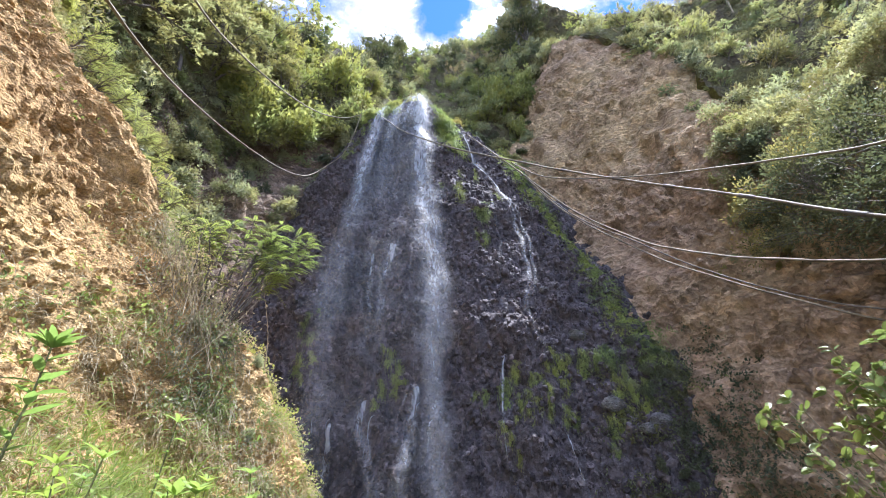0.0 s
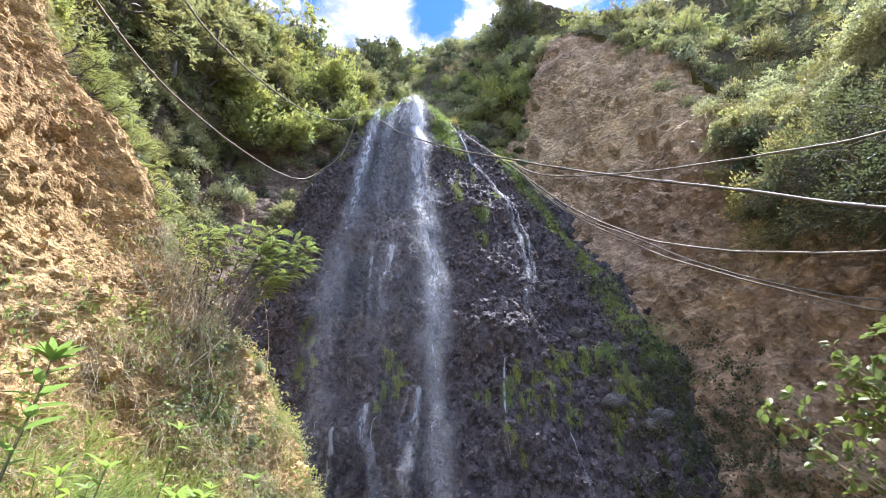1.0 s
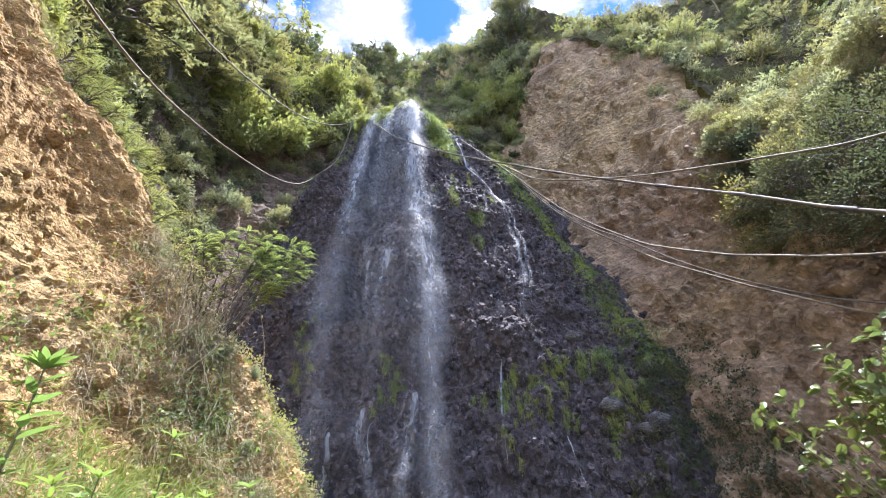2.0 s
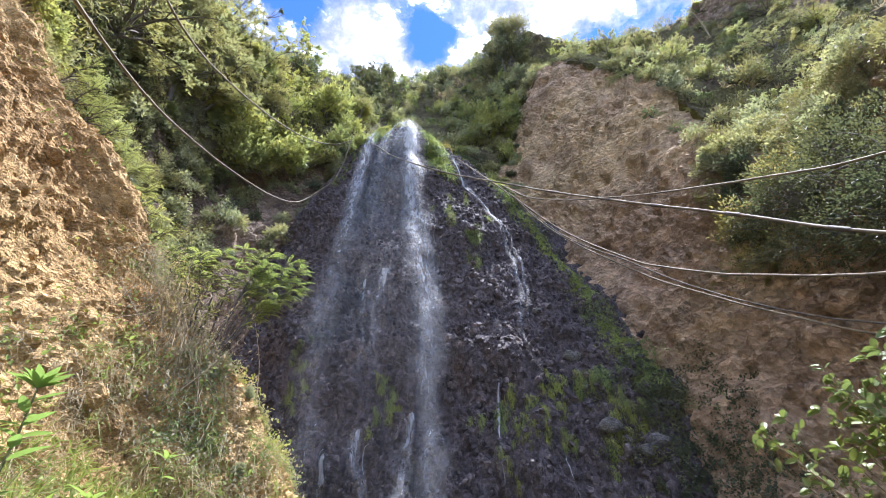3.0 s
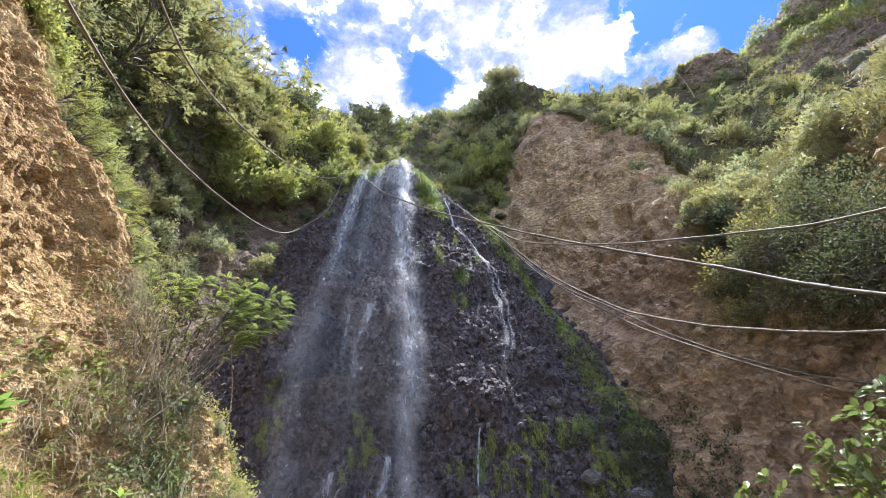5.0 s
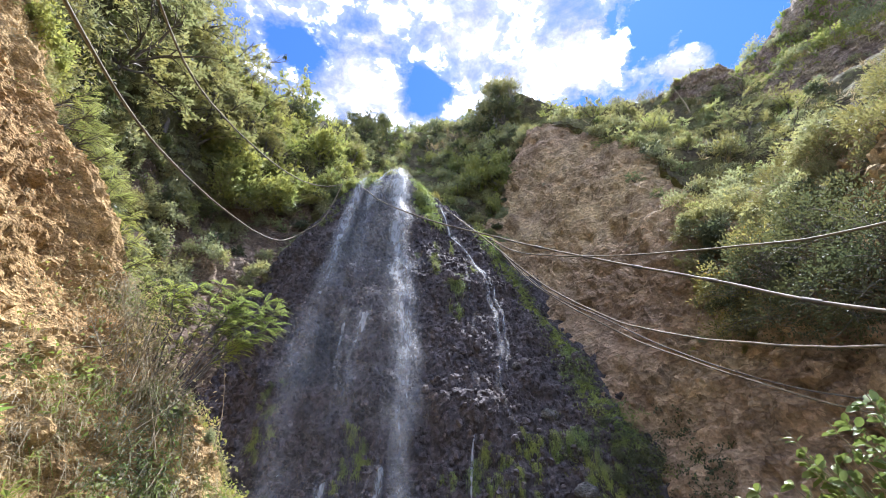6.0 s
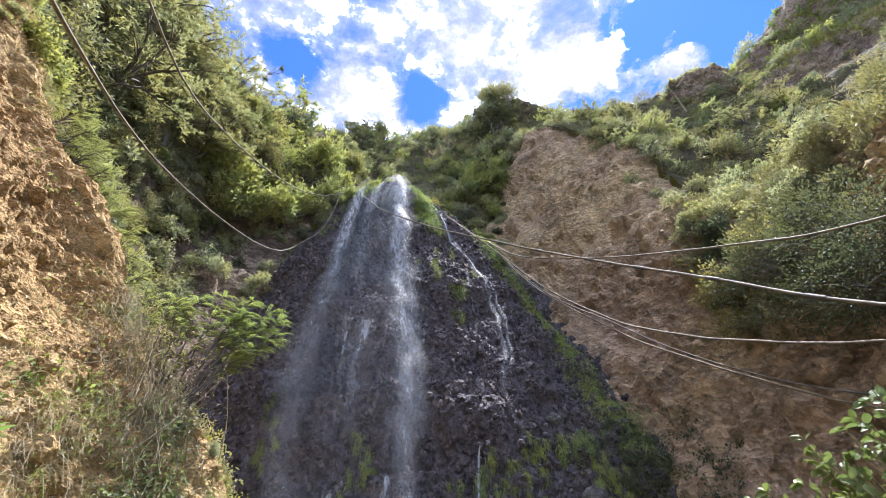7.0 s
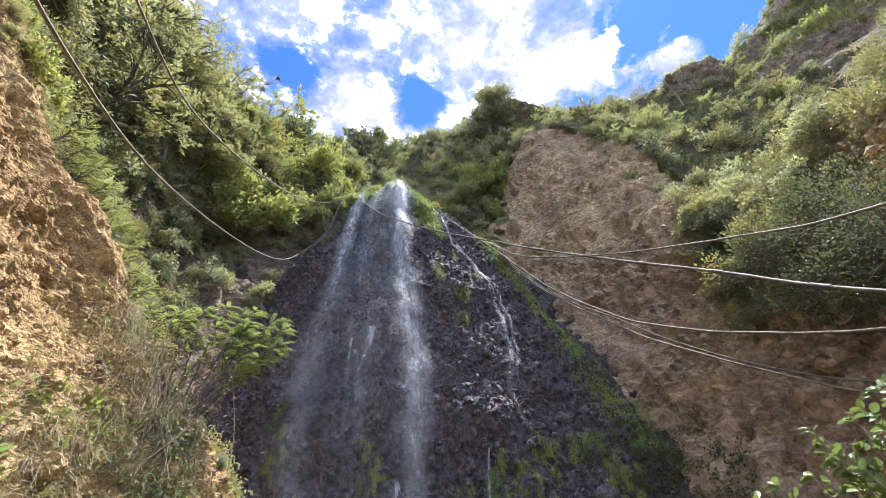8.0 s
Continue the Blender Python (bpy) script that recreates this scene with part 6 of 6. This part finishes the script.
def boulder(at, size, seed, mat, label):
    rng = np.random.default_rng(seed)
    bm = bmesh.new()
    bmesh.ops.create_icosphere(bm, subdivisions=3, radius=1.0)
    p = np.array([v.co for v in bm.verts])
    r = 1 + 0.28 * fbm(p + seed, 1.3, 4, 0.5, seed)
    for v, k in zip(bm.verts, r):
        v.co = v.co * k * size
    me = bpy.data.meshes.new("boulder")
    bm.to_mesh(me)
    bm.free()
    me.materials.append(mat)
    ob = tagged(new("boulder", me), label, "rock", "boulders on the rock face")
    ob.matrix_basis = Matrix.Translation(at) @ Matrix.Diagonal((1.2, 0.8, 0.8, 1))


M_PALE = earth_material("pale_rock", (0.12, 0.115, 0.11), (0.17, 0.165, 0.16), (0.22, 0.215, 0.21), (0.09, 0.085, 0.085), 0.3, 9.0)
for (x, z), s, k in (((4.7, 3.7), 0.28, 1), ((5.7, 3.2), 0.24, 2), ((5.3, 3.0), 0.2, 3), ((3.5, 7.8), 0.14, 4), ((4.3, 6.0), 0.22, 5)):
    boulder(Vector(face_point(x, z)) - Vector((0, 0.05, 0)), s, k, M_PALE, "pale grey boulder lodged in the basalt")
for (y, z), s, k in (((4.55, 2.75), 0.16, 6), ((3.9, 3.1), 0.1, 7), ((4.4, 3.5), 0.1, 8), ((4.2, 5.6), 0.14, 9), ((3.6, 4.6), 0.1, 10), ((3.2, 3.6), 0.08, 11)):
    flat = BANK_G.reshape(-1, 3)
    boulder(Vector(flat[np.argmin((flat[:, 1] - y) ** 2 + (flat[:, 2] - z) ** 2)]), s, k, M_BANK, "brown earth-covered stone stuck in the bank")


def overhanging_tree():
    """A broad tree leaning out of the earth cliff, seen from below; leaf colour carries the underside's shade, and the
    rim is yellowing.
    """
    rng = np.random.default_rng(640)
    top = tagged(new("tree"), "overhanging tree with underside shade in its leaf colour and yellowing outer leaves", "tree")
    lobes = np.array([(9.2, 10.9, 8.9, 0.95), (8.95, 11.2, 7.6, 0.6), (9.4, 9.6, 8.75, 1.2), (9.3, 10.0, 7.35, 0.85), (9.6, 8.2, 8.3, 1.25), (9.1, 8.5, 6.9, 1.0),
                      (9.6, 6.8, 7.9, 1.35), (8.9, 7.1, 6.4, 1.1), (8.8, 7.5, 5.9, 0.6), (9.0, 6.3, 6.6, 1.25), (9.9, 9.9, 9.7, 0.8), (10.1, 8.4, 9.5, 0.9)])
    root = np.array([11.0, 9.0, 7.4])
    branches, hubs, outs = [], [], []
    for c in lobes:
        fork = root * 0.35 + c[:3] * 0.65 + rng.normal(size=3) * 0.15 - (0, 0, 0.2)
        limb = spline([root, root * 0.7 + fork * 0.3 + (0, 0, -0.3), fork, c[:3]], 16)
        branches.append(tube(limb, np.linspace(0.085, 0.025, 16), 5))
        count = int(52 * c[3] ** 2)
        d = unit(rng.normal(size=(count, 3)) + (-0.25, -0.1, 0.1))
        hub = c[:3] + d * (1, 1, 0.8) * c[3] * rng.uniform(0.45, 1.05, (count, 1))
        for k in range(0, count, 3):
            branches.append(tube(spline([limb[rng.integers(9, 16)], (c[:3] + hub[k]) / 2 + rng.normal(size=3) * 0.1, hub[k]], 6), np.linspace(0.022, 0.006, 6), 3))
        hubs.append(hub)
        outs.append(d)
    hub, out = np.concatenate(hubs), np.concatenate(outs)
    child("wood", mesh_of("wood", *joined(branches), M_BARK), top)
    # Shade goes into the leaf colour: dark where hubs face down, yellow on top.
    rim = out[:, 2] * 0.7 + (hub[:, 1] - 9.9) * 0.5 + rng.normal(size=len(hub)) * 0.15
    for name, some, mat, label in (("crown", rim < 0.45, L_DARK, "dark green leaves with the shade of the inside put into their colour"), ("crown", (rim >= 0.0) & (rim < 0.6), L_OLIVE, "olive leaves"),
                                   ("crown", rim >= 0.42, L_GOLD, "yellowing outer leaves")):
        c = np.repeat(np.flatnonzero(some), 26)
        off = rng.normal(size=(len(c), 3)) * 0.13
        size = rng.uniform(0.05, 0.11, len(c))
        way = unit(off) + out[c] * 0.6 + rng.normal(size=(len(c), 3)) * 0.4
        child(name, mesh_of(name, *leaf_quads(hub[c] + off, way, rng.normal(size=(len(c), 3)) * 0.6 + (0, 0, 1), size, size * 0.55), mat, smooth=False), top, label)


overhanging_tree()
